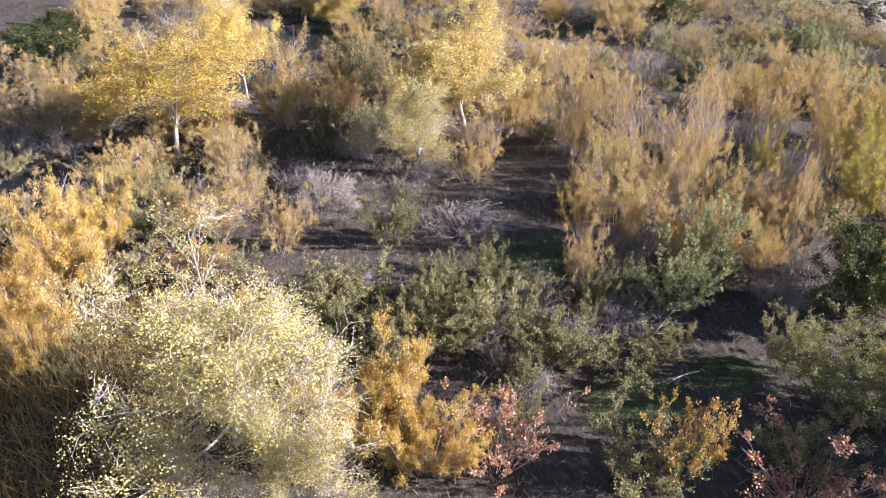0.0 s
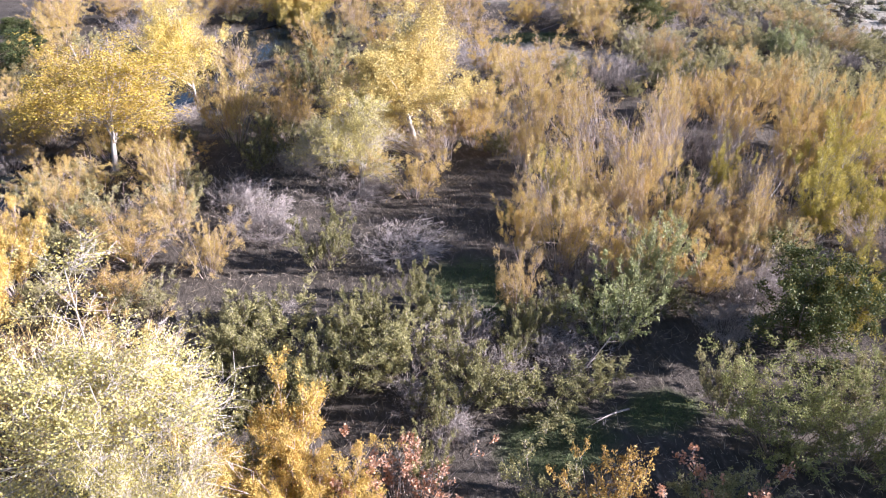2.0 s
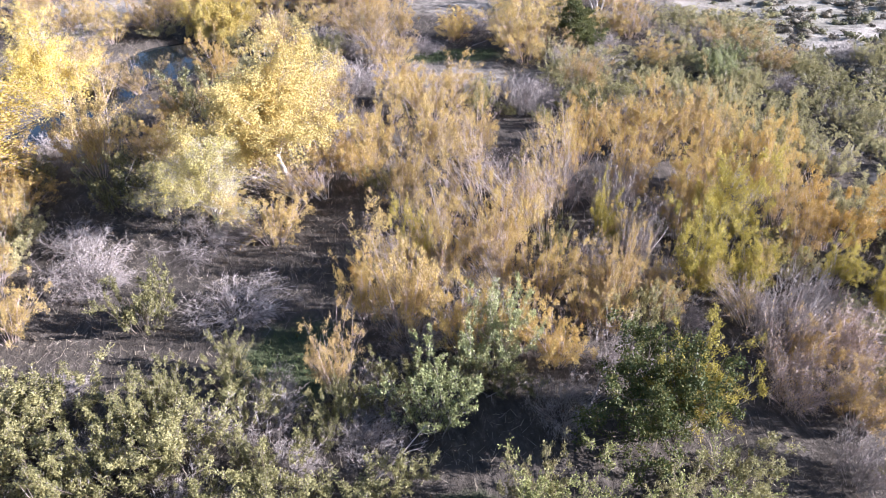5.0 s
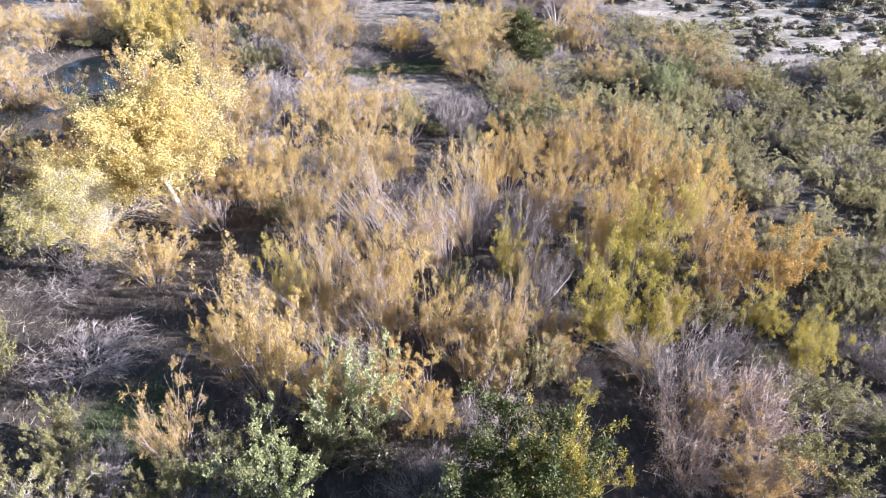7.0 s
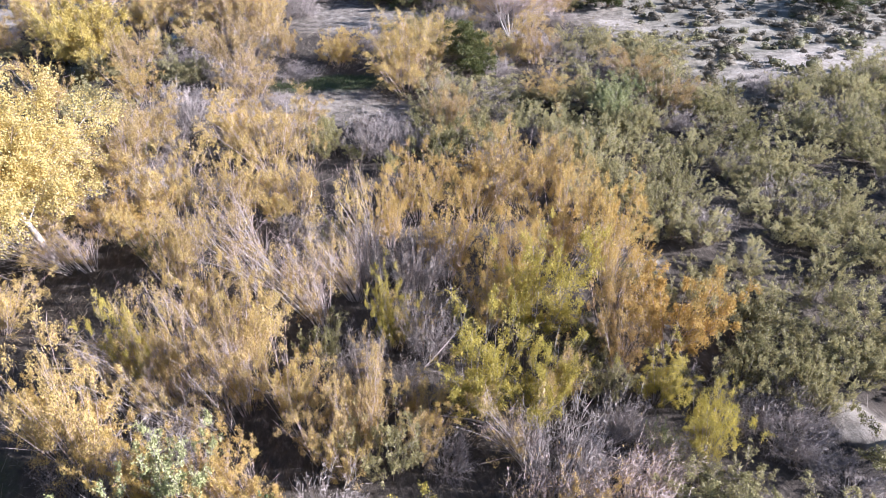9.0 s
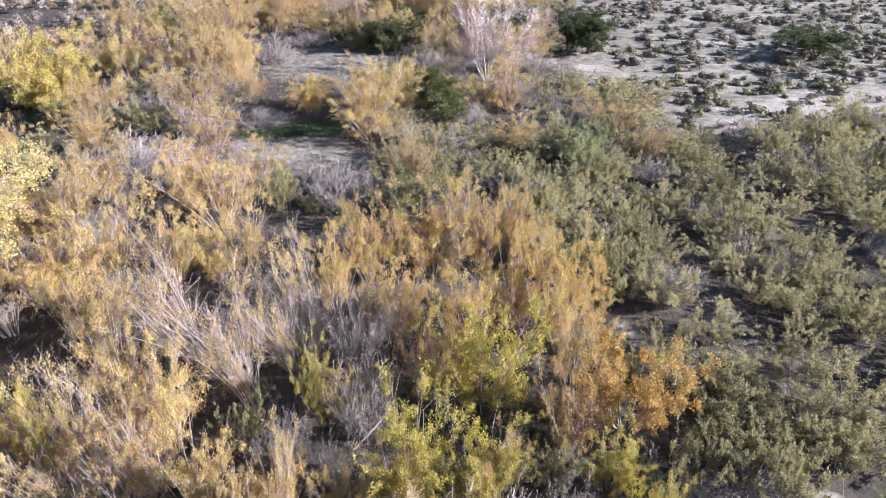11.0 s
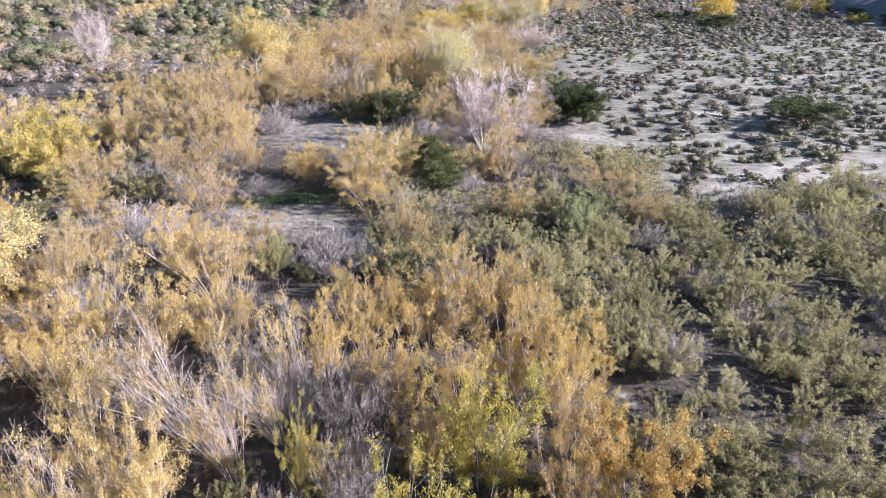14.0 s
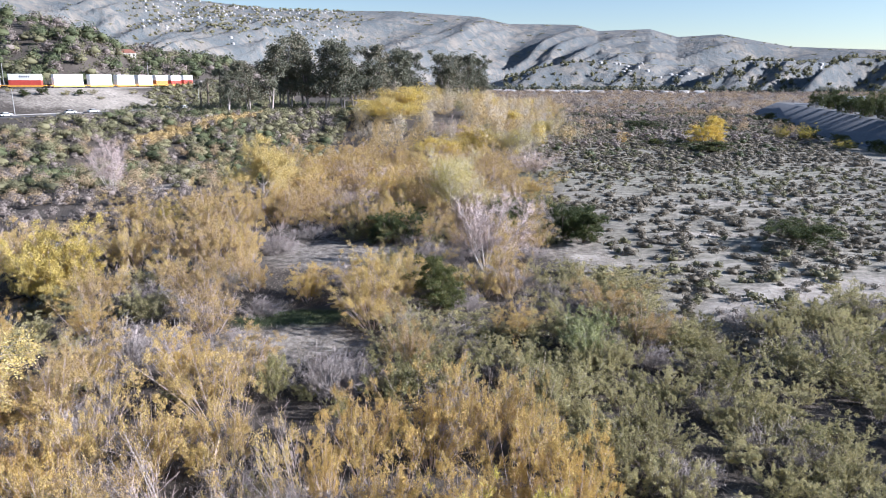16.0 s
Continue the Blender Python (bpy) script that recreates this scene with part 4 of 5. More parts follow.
# ---- plants too many to count: each mesh holds one kind over one stretch of land ----
def clump_leaves(rng, x, y, z, h, r, n, size, low=0.1, slim=0.75, lobes=9):
    """n leaf sprays for each plant, gathered in lobes about uneven centres."""
    N = len(x)
    th, u = rng.uniform(0, 2 * np.pi, (N, lobes)), rng.uniform(0, 1, (N, lobes))
    k = rng.uniform(0.25, 0.85, (N, lobes)) * np.sqrt(1 - 0.75 * u * u)
    cx, cy, cz = k * np.cos(th), k * np.sin(th), low + (0.9 - low) * u
    pick = rng.integers(0, lobes, (N, n))
    i = np.arange(N)[:, None]
    g = rng.normal(0, 1, (N, n, 3))
    g = g / np.maximum(np.linalg.norm(g, axis=-1, keepdims=True), 0.6)
    p = np.stack([x[:, None] + r[:, None] * (cx[i, pick] + 0.30 * g[..., 0]), y[:, None] + r[:, None] * (cy[i, pick] + 0.30 * g[..., 1]),
                  z[:, None] + h[:, None] * np.clip(cz[i, pick] + 0.20 * g[..., 2], 0.0, 1.15)], -1).reshape(-1, 3)
    out = np.stack([cx[i, pick] * 0.6 + 0.5 * g[..., 0], cy[i, pick] * 0.6 + 0.5 * g[..., 1], 0.7 * (cz[i, pick] - 0.3) + 0.45 * g[..., 2]], -1).reshape(-1, 3)
    facing = unit(unit(out) + rng.normal(0, 0.3, p.shape) + np.array([0, 0, 0.2]))
    a = unit(np.cross(facing, rng.normal(0, 1, p.shape)))
    b = np.cross(facing, a)
    L = (np.repeat(size * np.sqrt(h / h.mean()), n) * rng.uniform(0.6, 1.4, len(p)))[:, None]
    V = np.stack([p, p + a * L * 0.5 + b * L * slim * 0.5, p + a * L, p + a * L * 0.5 - b * L * slim * 0.5], 1)
    return V.reshape(-1, 3), np.arange(4 * len(p)).reshape(-1, 4)


def clump_hearts(rng, x, y, z, h, r, low, size, sides=7, rings=4):
    """The dense lumpy heart of each bush, inside its leaf sprays."""
    N = len(x)
    a = np.arange(sides) * 2 * np.pi / sides
    e = np.radians(np.linspace(-50, 82, rings))
    k = rng.uniform(size * 0.6, size, (N, rings, sides))
    turn = rng.uniform(0, 6.28, (N, 1, 1))
    c = np.cos(e)[None, :, None] * k
    V = np.stack([x[:, None, None] + r[:, None, None] * c * np.cos(a + turn), y[:, None, None] + r[:, None, None] * c * np.sin(a + turn),
                  z[:, None, None] + h[:, None, None] * (low + (0.92 - low) * (0.42 + 0.55 * np.sin(e)[None, :, None] * k))], -1)
    i = np.arange(N)[:, None, None] * rings * sides + np.arange(rings - 1)[None, :, None] * sides
    j, n = np.arange(sides)[None, None, :], (np.arange(sides) + 1)[None, None, :] % sides
    Q = np.stack([i + j, i + n, i + n + sides, i + j + sides], -1)
    return V.reshape(-1, 3), Q.reshape(-1, 4)


def spread_points(rng, count, zone, accept):
    x0, x1, y0, y1 = zone
    x, y = rng.uniform(x0, x1, count * 6), rng.uniform(y0, y1, count * 6)
    ok = accept(x, y)
    return x[ok][:count], y[ok][:count]


def cover(name, label, leaf, count, zone, accept, hs, rs, n, size, seed, low=0.05, category="scrub", land=None, heart=0.0):
    rng = np.random.default_rng(seed)
    x, y = spread_points(rng, count, zone, accept)
    k = rng.uniform(0, 1, len(x)) ** 1.6
    h, r = hs[0] + (hs[1] - hs[0]) * k, rs[0] + (rs[1] - rs[0]) * k
    z = land(x, y) if land else ground_heights(x, y)
    V, Q = clump_leaves(rng, x, y, z - 0.05, h, r, n, size, low)
    if heart:
        V, Q = joined([(V, Q), clump_hearts(rng, x, y, z - 0.05, h, r, low, heart)])
    tagged(new(name, quad_mesh(name, V, Q, FAR_LEAF[leaf])), label, category, kind="stuff")


def field(x, y):
    """The open scrub flat east of the woods."""
    left = np.where(y < 213, 70 + (y - 76) * 0.28, 108 + (y - 213) * 0.40)
    return (x > left) & (x < 250 + (y - 250) * 0.57) & (sand_mask(x, y) < 0.95)


def levee_side(x, y):
    return x < 262 + (y - 253) * 0.52


cover("scrub", "low grey-brown scrub scattered over the sandy flat", "scrub", 4600, (70, 420, 60, 520), lambda x, y: field(x, y) & levee_side(x, y) & (sand_mask(x, y) < 0.4), (0.35, 1.0), (0.6, 2.1), 60, 0.26, 31, heart=0.72)
cover("near_scrub", "grey-brown scrub at the edge of the sand", "scrub", 420, (66, 170, 66, 170), lambda x, y: field(x, y) & (sand_mask(x, y) < 0.35), (0.6, 1.6), (0.7, 1.8), 260, 0.2, 30, heart=0.68)
cover("sagebrush", "low olive sage bushes on the open flat", "olive", 800, (70, 300, 60, 330), lambda x, y: field(x, y) & levee_side(x, y) & (np.sin(x * 0.05) + np.sin(y * 0.06 + x * 0.02) > -0.5), (0.6, 1.6), (0.6, 1.6), 100, 0.28, 32, heart=0.68)
cover("dark_scrub", "dark green bushes on the far flat", "dark", 420, (130, 600, 230, 800), lambda x, y: field(x, y) & levee_side(x, y), (1.2, 3.0), (1.3, 3.2), 80, 0.5, 33, heart=0.68)
bank = lambda x, y: (x < 30 + (y - 190) * 0.33) & (y > 185 + 0.2 * (x + 50)) & (y < np.minimum(road_line(x) - np.where(x < -10, 66, 24), 420)) & (x > -150) & (sand_mask(x, y) < 0.4) & (np.abs(y - 257 - (x + 3) * 1.3) > 8)
cover("bank_scrub", "olive and dark brush over the far bank", "olive", 1000, (-140, 130, 150, 400), bank, (1.6, 4.0), (2.0, 4.0), 300, 0.33, 34, heart=0.62)
cover("bank_oaks", "dark green oak scrub over the far bank", "dark", 380, (-140, 130, 190, 400), lambda x, y: bank(x, y) & (np.sin(x * 0.07 + np.sin(y * 0.05)) + np.sin(y * 0.09 - x * 0.03) > -0.3), (2.0, 4.5), (2.0, 4.0), 300, 0.33, 35, heart=0.7)
cover("bank_willows", "tan willow brush along the foot of the far bank", "tan", 380, (-120, 40, 140, 270), lambda x, y: (x < 14 + (y - 130) * 0.2) & (y < 262 + 0.2 * x) & (creek_distance(x, y) > 0) & (sand_mask(x, y) < 0.4), (1.8, 5), (1.8, 3.6), 420, 0.22, 36)
cover("bank_grey_brush", "grey leafless brush along the far bank", "dry", 750, (-120, 60, 140, 380), lambda x, y: (x < 18 + (y - 130) * 0.25) & (y < road_line(x) - np.where(x < -10, 66, 20)) & (sand_mask(x, y) < 0.4), (1.5, 4), (1.6, 3.2), 280, 0.28, 37, heart=0.4)
cover("reed_bed", "straw-gold reeds in a strip along the far bank", "gold", 420, (-12, 34, 236, 300), lambda x, y: np.abs(y - 257 - (x + 3) * 1.3) < 7, (1.0, 2.2), (1.0, 2.0), 120, 0.26, 78, category="reeds")
cover("verge_scrub", "low dry brush on the verge below the road", "scrub", 260, (-140, 20, 200, 380), lambda x, y: (y > road_line(x) - 66) & (y < road_line(x) - 14), (0.4, 1.2), (0.7, 1.8), 90, 0.26, 48, heart=0.68)
woods = lambda x, y: (x > 34 + (y - 195) * 0.31) & (x < 112 + (y - 213) * 0.37 + 13 * np.sin(y * 0.047) + 8 * np.sin(y * 0.13)) & (y > 240)
cover("far_woods_gold", "autumn woods of gold willows along the river", "gold", 430, (30, 420, 200, 800), woods, (6, 12), (3.0, 5.5), 860, 0.29, 38, 0.1, "woods")
cover("far_woods_pale", "pale half-bare cottonwoods in the river woods", "straw", 300, (30, 420, 200, 800), woods, (7, 14), (2.8, 5.0), 760, 0.28, 39, 0.15, "woods")
cover("far_woods_yellow", "yellow cottonwoods in the river woods", "yellow", 40, (50, 420, 230, 800), woods, (8, 14), (3.5, 5.5), 600, 0.38, 40, 0.2, "woods")
cover("far_woods_green", "olive trees among the river woods", "olive", 130, (30, 420, 200, 800), woods, (4, 9), (3, 5), 320, 0.38, 41, 0.08, "woods")
plain = lambda x, y: (np.hypot(x - 37, y - 12) > 570 + 90 * np.sin(x * 0.017) + 50 * np.sin(x * 0.041)) & (x > 116 + (y - 300) * 0.22) & (x < 60 + y * 0.95) & (np.hypot(x - 37, y - 12) < 2150)
cover("valley_woods", "far woods of the valley floor in autumn brown", "tan", 1100, (100, 2100, 500, 2100), plain, (4, 8), (6, 14), 170, 0.8, 42, 0.05, "woods")
cover("valley_grey_woods", "far leafless woods of the valley floor", "dry", 1100, (100, 2100, 500, 2100), plain, (4, 8), (6, 14), 170, 0.8, 43, 0.05, "woods")
cover("valley_green_trees", "far dark trees at the foot of the hills", "gum", 700, (-300, 2300, 1300, 2400), lambda x, y: (np.hypot(x - 37, y - 12) > 1750) & (np.hypot(x - 37, y - 12) < 2150), (7, 18), (5, 11), 110, 2.2, 44, 0.05, "woods", heart=0.65)
cover("mid_scrub", "grey-brown scrub crowding the far side of the flat", "scrub", 4200, (120, 560, 200, 640), lambda x, y: field(x, y) & levee_side(x, y) & (np.sin(x * 0.05 + y * 0.015) + np.sin(y * 0.04 - x * 0.01) > -0.9), (0.5, 1.8), (0.8, 2.6), 34, 0.42, 79, heart=0.7)
cover("flat_brush", "grey and brown brush in clumps on the far flat", "dry", 420, (130, 520, 270, 700), lambda x, y: field(x, y) & levee_side(x, y) & (np.sin(x * 0.06 + y * 0.02) + np.sin(y * 0.045) > 0.0), (1.5, 4), (1.6, 4), 120, 0.4, 49, heart=0.5)
cover("flat_willows", "straw-gold willows scattered on the far flat", "tan", 90, (130, 520, 320, 700), lambda x, y: field(x, y) & levee_side(x, y) & (np.sin(x * 0.05 - y * 0.02) + np.sin(y * 0.035) > 0.2), (2.5, 5), (2, 4), 200, 0.4, 50)
hillside = lambda x, y: (np.degrees(np.arctan2(x - 37, y - 12)) < 8) & (x > -260) & (y > np.maximum(rail_line(np.minimum(x, 10)) + 14, 330 + x * 0.9)) & (y < 900)
cover("hillside_trees", "mixed trees on the slope behind the railway", "dark", 800, (-260, 160, 370, 900), hillside, (5, 11), (4, 8), 240, 0.8, 45, 0.1, "woods", heart=0.62)
cover("hillside_brown_trees", "bare brown trees on the slope behind the railway", "dry", 530, (-260, 160, 370, 900), hillside, (5, 10), (4, 7), 220, 0.75, 46, 0.1, "woods", heart=0.5)
cover("hillside_olive_trees", "olive trees on the slope behind the railway", "olive", 760, (-260, 160, 370, 900), hillside, (3, 9), (4, 7), 220, 0.75, 47, 0.1, "woods", heart=0.62)


cover("berm_brush", "olive brush on the bank between road and railway", "olive", 520, (-45, 40, 350, 530), lambda x, y: (x > -34) & (y > road_line(x) + 9) & (y < rail_line(x) - 9), (0.8, 3.6), (1.2, 3.2), 160, 0.42, 75, heart=0.65)
cover("sand_scrub", "grey scrub on the bare sand", "scrub", 34, (78, 122, 76, 102), lambda x, y: sand_mask(x, y) > 0.6, (0.3, 1.0), (0.4, 1.3), 160, 0.16, 76)


# straw, sticks and grass on the ground near the path
def blades(name, label, leaf, count, zone, accept, length, width, tilt, seed, category):
    rng = np.random.default_rng(seed)
    x, y = spread_points(rng, count, zone, accept)
    p = np.stack([x, y, ground_heights(x, y) - 0.02], -1)
    a = rng.normal(0, tilt, p.shape)
    a[:, 2] = np.abs(rng.normal(0.5, 0.35, len(p)))
    a = unit(a)
    b = unit(np.cross(a, rng.normal(0, 1, p.shape)))
    L = (length * rng.uniform(0.4, 1.5, len(p)))[:, None]
    W = width * rng.uniform(0.6, 1.5, (len(p), 1))
    V = np.stack([p - b * W, p + b * W, p + a * L + b * W * 0.3, p + a * L - b * W * 0.3], 1)
    tagged(new(name, quad_mesh(name, V.reshape(-1, 3), np.arange(4 * len(p)).reshape(-1, 4), LEAF[leaf])), label, category, kind="stuff")


thicket = lambda x, y: (x > 18) & (x < 56) & (y > 27) & (y < 68)
dry_ground = lambda x, y: ~thicket(x, y) & (creek_distance(x, y) > 0.4) & (sand_mask(x, y) < 0.6) & (grass_mask(x, y) < 0.7)
blades("dead_sticks", "dead grey sticks and stalks lying over the ground", "dry", 36000, (-28, 90, 6, 112), dry_ground, 0.55, 0.009, 1.0, 51, "litter")
blades("straw", "dry straw-coloured grass stalks", "straw", 42000, (-28, 90, 6, 112), lambda x, y: dry_ground(x, y) & (np.sin(x * 0.4 + np.sin(y * 0.3)) + np.sin(y * 0.37 - x * 0.1) > -0.3), 0.45, 0.011, 0.7, 52, "grass")
blades("grass", "short green grass in the damp clearings", "grass", 40000, (-2, 62, 10, 96), lambda x, y: grass_mask(x, y) > 0.75, 0.3, 0.02, 0.5, 53, "grass")
blades("reeds", "brown dry reeds beside the creek", "tan", 12000, (-26, -8, 14, 34), lambda x, y: creek_distance(x, y) > 0.5, 1.7, 0.02, 0.3, 54, "reeds")

# ---- eucalyptus grove on the terrace ----
for p in [(14, 300, 15, 4), (22, 306, 18, 5), (30, 312, 25, 6), (38, 330, 27, 6.5), (46, 322, 22, 5.5), (53, 318, 26, 6.5), (60, 316, 25, 6), (66, 334, 24, 6), (72, 322, 19, 5.5),
          (78, 340, 25, 6), (84, 346, 23, 6), (90, 352, 22, 5.5), (94, 372, 25, 6), (100, 396, 25, 6.5), (114, 362, 24, 6), (120, 384, 24, 6), (127, 396, 23, 6), (135, 404, 24, 6),
          (142, 420, 24, 6), (150, 432, 23, 6), (44, 346, 29, 6), (34, 352, 24, 6)]:
    plant("EU", p[0], p[1], p[2] * 1.14, p[3] * 1.05)


def palm_tree(x, y, h):
    """A fan palm: a slim trunk with a skirt and a head of fronds."""
    rng = np.random.default_rng(int(x * 3 + y))
    root = tagged(new("palm_tree"), "tall palm with a drooping head of fronds beside the grove", "tree", "palms")
    S = dict(p=np.array([[0.0, 0, -0.2]]), d=np.array([[0.0, 0, 1]]), c=np.array([[0.02, 0.01, 0]]), l=np.array([h]), r0=np.array([0.38]), r1=np.array([0.26]))
    part("trunk", quad_mesh("trunk", *tubes(S, 6, 8), BARK["brown"]), None, root, smooth=True)
    n = 34
    th, el = rng.uniform(0, 2 * np.pi, n), rng.uniform(-0.5, 1.2, n)
    d = np.stack([np.cos(th) * np.cos(el), np.sin(th) * np.cos(el), np.sin(el)], 1)
    F = dict(p=np.tile([[0.0, 0, h - 0.4]], (n, 1)), d=d, c=np.tile([[0.0, 0, -0.45]], (n, 1)), l=rng.uniform(2.6, 3.6, n), r0=np.full(n, 0.05), r1=np.full(n, 0.02))
    FINE[0] = 1.0
    part("fronds", quad_mesh("fronds", *joined([tubes(F, 3, 3), leaves(rng, F, 44, 0.8, 0.25, 1.0, 0.05, 0.14, 0.3, 0.8)]), LEAF["gum"]), None, root)
    root.matrix_basis = pose(x, y, ground_height(x, y))


for x, y, h in [(10, 318, 17), (4, 330, 13), (0, 340, 12)]:
    palm_tree(x, y, h)


# ---- boxes and buildings ----
def box(bm, x0, y0, z0, x1, y1, z1, bevel=0.0):
    r = bmesh.ops.create_cube(bm, size=1.0)
    bmesh.ops.transform(bm, matrix=Matrix.Translation(((x0 + x1) / 2, (y0 + y1) / 2, (z0 + z1) / 2)) @ Matrix.Diagonal((x1 - x0, y1 - y0, z1 - z0, 1)), verts=r["verts"])
    if bevel:
        e = {e for v in r["verts"] for e in v.link_edges}
        bmesh.ops.bevel(bm, geom=list(e), offset=bevel, segments=2, affect="EDGES")
    return bm


def cylinder(bm, m, r0, r1, depth, n=16):
    bmesh.ops.create_cone(bm, cap_ends=True, segments=n, radius1=r0, radius2=r1, depth=depth, matrix=m)
    return bm


WHITE = plain_material("white_paint", (0.78, 0.78, 0.76), 0.5, 0, 0.06, 0.6)
REDBOX = plain_material("red_container_paint", (0.50, 0.07, 0.05), 0.55, 0, 0.15, 0.6)
ORANGE = plain_material("orange_container_paint", (0.62, 0.22, 0.06), 0.55, 0, 0.15, 0.6)
YELLOWCAR = plain_material("yellow_wagon_paint", (0.60, 0.30, 0.05), 0.6, 0, 0.2, 1.0)
DARKSTEEL = plain_material("dark_steel", (0.05, 0.045, 0.04), 0.6, 0.6, 0.3, 2.0)
GREYBAR = plain_material("grey_lettering", (0.22, 0.22, 0.24), 0.6, 0, 0.05, 2.0)
ASPHALT = plain_material("asphalt", (0.06, 0.06, 0.062), 0.85, 0, 0.25, 0.8)
CONCRETE = plain_material("concrete", (0.36, 0.35, 0.33), 0.85, 0, 0.15, 0.5)
STUCCO = plain_material("yellow_stucco", (0.62, 0.48, 0.24), 0.85, 0, 0.08, 0.7)
CREAM = plain_material("cream_stucco", (0.66, 0.60, 0.50), 0.85, 0, 0.10, 0.7)
HOUSEWALL = plain_material("far_house_walls", (0.42, 0.40, 0.37), 0.9, 0, 0.3, 0.02)
ROOFTILE = plain_material("clay_roof", (0.26, 0.11, 0.07), 0.85, 0, 0.25, 1.5)
GLASS = plain_material("window_glass", (0.03, 0.035, 0.04), 0.1, 0, 0.1, 1.0)
RUBBER = plain_material("tyre_rubber", (0.02, 0.02, 0.02), 0.9, 0, 0.2, 4.0)
BLUE = plain_material("blue_tarpaulin", (0.03, 0.08, 0.26), 0.6, 0, 0.15, 1.0)
# stone colour darkened and cooled to carry the shade on the levee slope
RIPRAP = plain_material("levee_stone", (0.105, 0.11, 0.118), 0.95, 0, 0.5, 1.2)


def container(parent, z, paint, length=13.7):
    ob = part("container", box(bmesh.new(), -length / 2, -1.22, z, length / 2, 1.22, z + 2.75, 0.04), paint, parent, "double-stacked steel box")
    for k in range(-9, 10):
        part("rib", box(bmesh.new(), k * length / 19 - 0.16, -1.26, z + 0.12, k * length / 19 + 0.16, -1.215, z + 2.63), paint, ob)
    part("end_door", box(bmesh.new(), -length / 2 - 0.06, -1.1, z + 0.1, -length / 2 + 0.01, 1.1, z + 2.65), paint, ob)
    return ob


def freight_car(lower, upper, lettered):
    root = tagged(new("freight_car"), "well wagon carrying two stacked shipping containers", "train car", "freight train")
    part("well", box(box(bmesh.new(), -7.4, -1.35, 0.45, 7.4, 1.35, 1.25, 0.05), -8.6, -1.2, 0.9, 8.6, 1.2, 1.3, 0.03), YELLOWCAR, root, "orange-yellow wagon frame")
    for s in (-1, 1):
        b = part("bogie", box(bmesh.new(), s * 7.9 - 1.1, -0.95, 0.35, s * 7.9 + 1.1, 0.95, 0.85, 0.05), DARKSTEEL, root)
        for dx in (-0.8, 0.8):
            part("wheel_set", cylinder(bmesh.new(), Matrix.Translation((s * 7.9 + dx, 0, 0.46)) @ Matrix.Rotation(radians(90), 4, "X"), 0.44, 0.44, 1.7), DARKSTEEL, b)
    container(root, 0.7, lower)
    c = container(root, 3.5, upper)
    if lettered:
        bm = bmesh.new()
        for k in range(6):
            box(bm, -2.2 + k * 0.75, -1.30, 4.7, -1.65 + k * 0.75, -1.262, 5.5)
        part("lettering", bm, GREYBAR, c, "grey block lettering")
    return root


def rail_spot(s):
    """Place and heading on the track, s metres along it from the first wagon."""
    x, d = -80.6, 0.0
    while d < s:
        k = 0.0704 * max(x, -77) + 5.43 if x > -77 else 0.0
        x += 0.25 / math.hypot(1, k)
        d += 0.25
    k = 0.0704 * max(x, -77) + 5.43 if x > -77 else 0.0
    return x, float(rail_line(np.array(x))), math.degrees(math.atan(k))


first_car = {}
for i, (lo, up, mark) in enumerate([(REDBOX, WHITE, 1), (WHITE, WHITE, 1), (WHITE, WHITE, 1), (WHITE, WHITE, 0), (WHITE, WHITE, 0), (ORANGE, WHITE, 0), (REDBOX, WHITE, 0), (REDBOX, WHITE, 0)]):
    x, y, a = rail_spot(17.6 * i)
    m = pose(x, y, ground_height(x, y) + 0.28, 0, 0, a)
    key = (lo.name, mark)
    if key not in first_car:
        first_car[key] = freight_car(lo, up, mark)
        first_car[key].matrix_basis = m
    else:
        copy_thing(first_car[key], m)
x, y, a = rail_spot(0)
copy_thing(first_car[(WHITE.name, 0)], pose(x - 17.6, y, ground_height(x - 17.6, y) + 0.28))


def ribbon(name, spots, width, height, material, label, category, lift=0.1):
    """A flat strip over the land along a line of places."""
    V, Q = [], []
    for i, (x, y) in enumerate(spots):
        (ax, ay), (bx, by) = spots[max(0, i - 1)], spots[min(len(spots) - 1, i + 1)]
        n = math.hypot(bx - ax, by - ay)
        ux, uy = -(by - ay) / n * width / 2, (bx - ax) / n * width / 2
        z = max(ground_height(x, y), ground_height(x + ux, y + uy), ground_height(x - ux, y - uy)) + lift
        V += [(x + ux, y + uy, z - height), (x + ux, y + uy, z), (x - ux, y - uy, z), (x - ux, y - uy, z - height)]
        if i:
            b = 4 * i
            Q += [(b - 4, b - 3, b + 1, b), (b - 3, b - 2, b + 2, b + 1), (b - 2, b - 1, b + 3, b + 2)]
    return tagged(new(name, quad_mesh(name, V, Q, material)), label, category, kind="structure")


ribbon("road", [(x, road_line(x)) for x in np.arange(-120, 14, 4.0)], 9, 0.4, ASPHALT, "grey asphalt road below the railway bank", "road")
ribbon("railway_bed", [rail_spot(s)[:2] for s in np.arange(0, 150, 4.0)], 5, 0.5, plain_material("ballast", (0.2, 0.18, 0.16), 0.95, 0, 0.4, 3.0), "stone ballast bed of the railway", "railway", 0.22)
ribbon("kerb_wall", [(x, road_line(x) + 6.2) for x in np.arange(-120, 10, 4.0)], 0.4, 0.8, plain_material("kerb_concrete", (0.20, 0.19, 0.175), 0.9, 0, 0.2, 0.5), "low grey concrete wall along the road", "wall", 0.6)


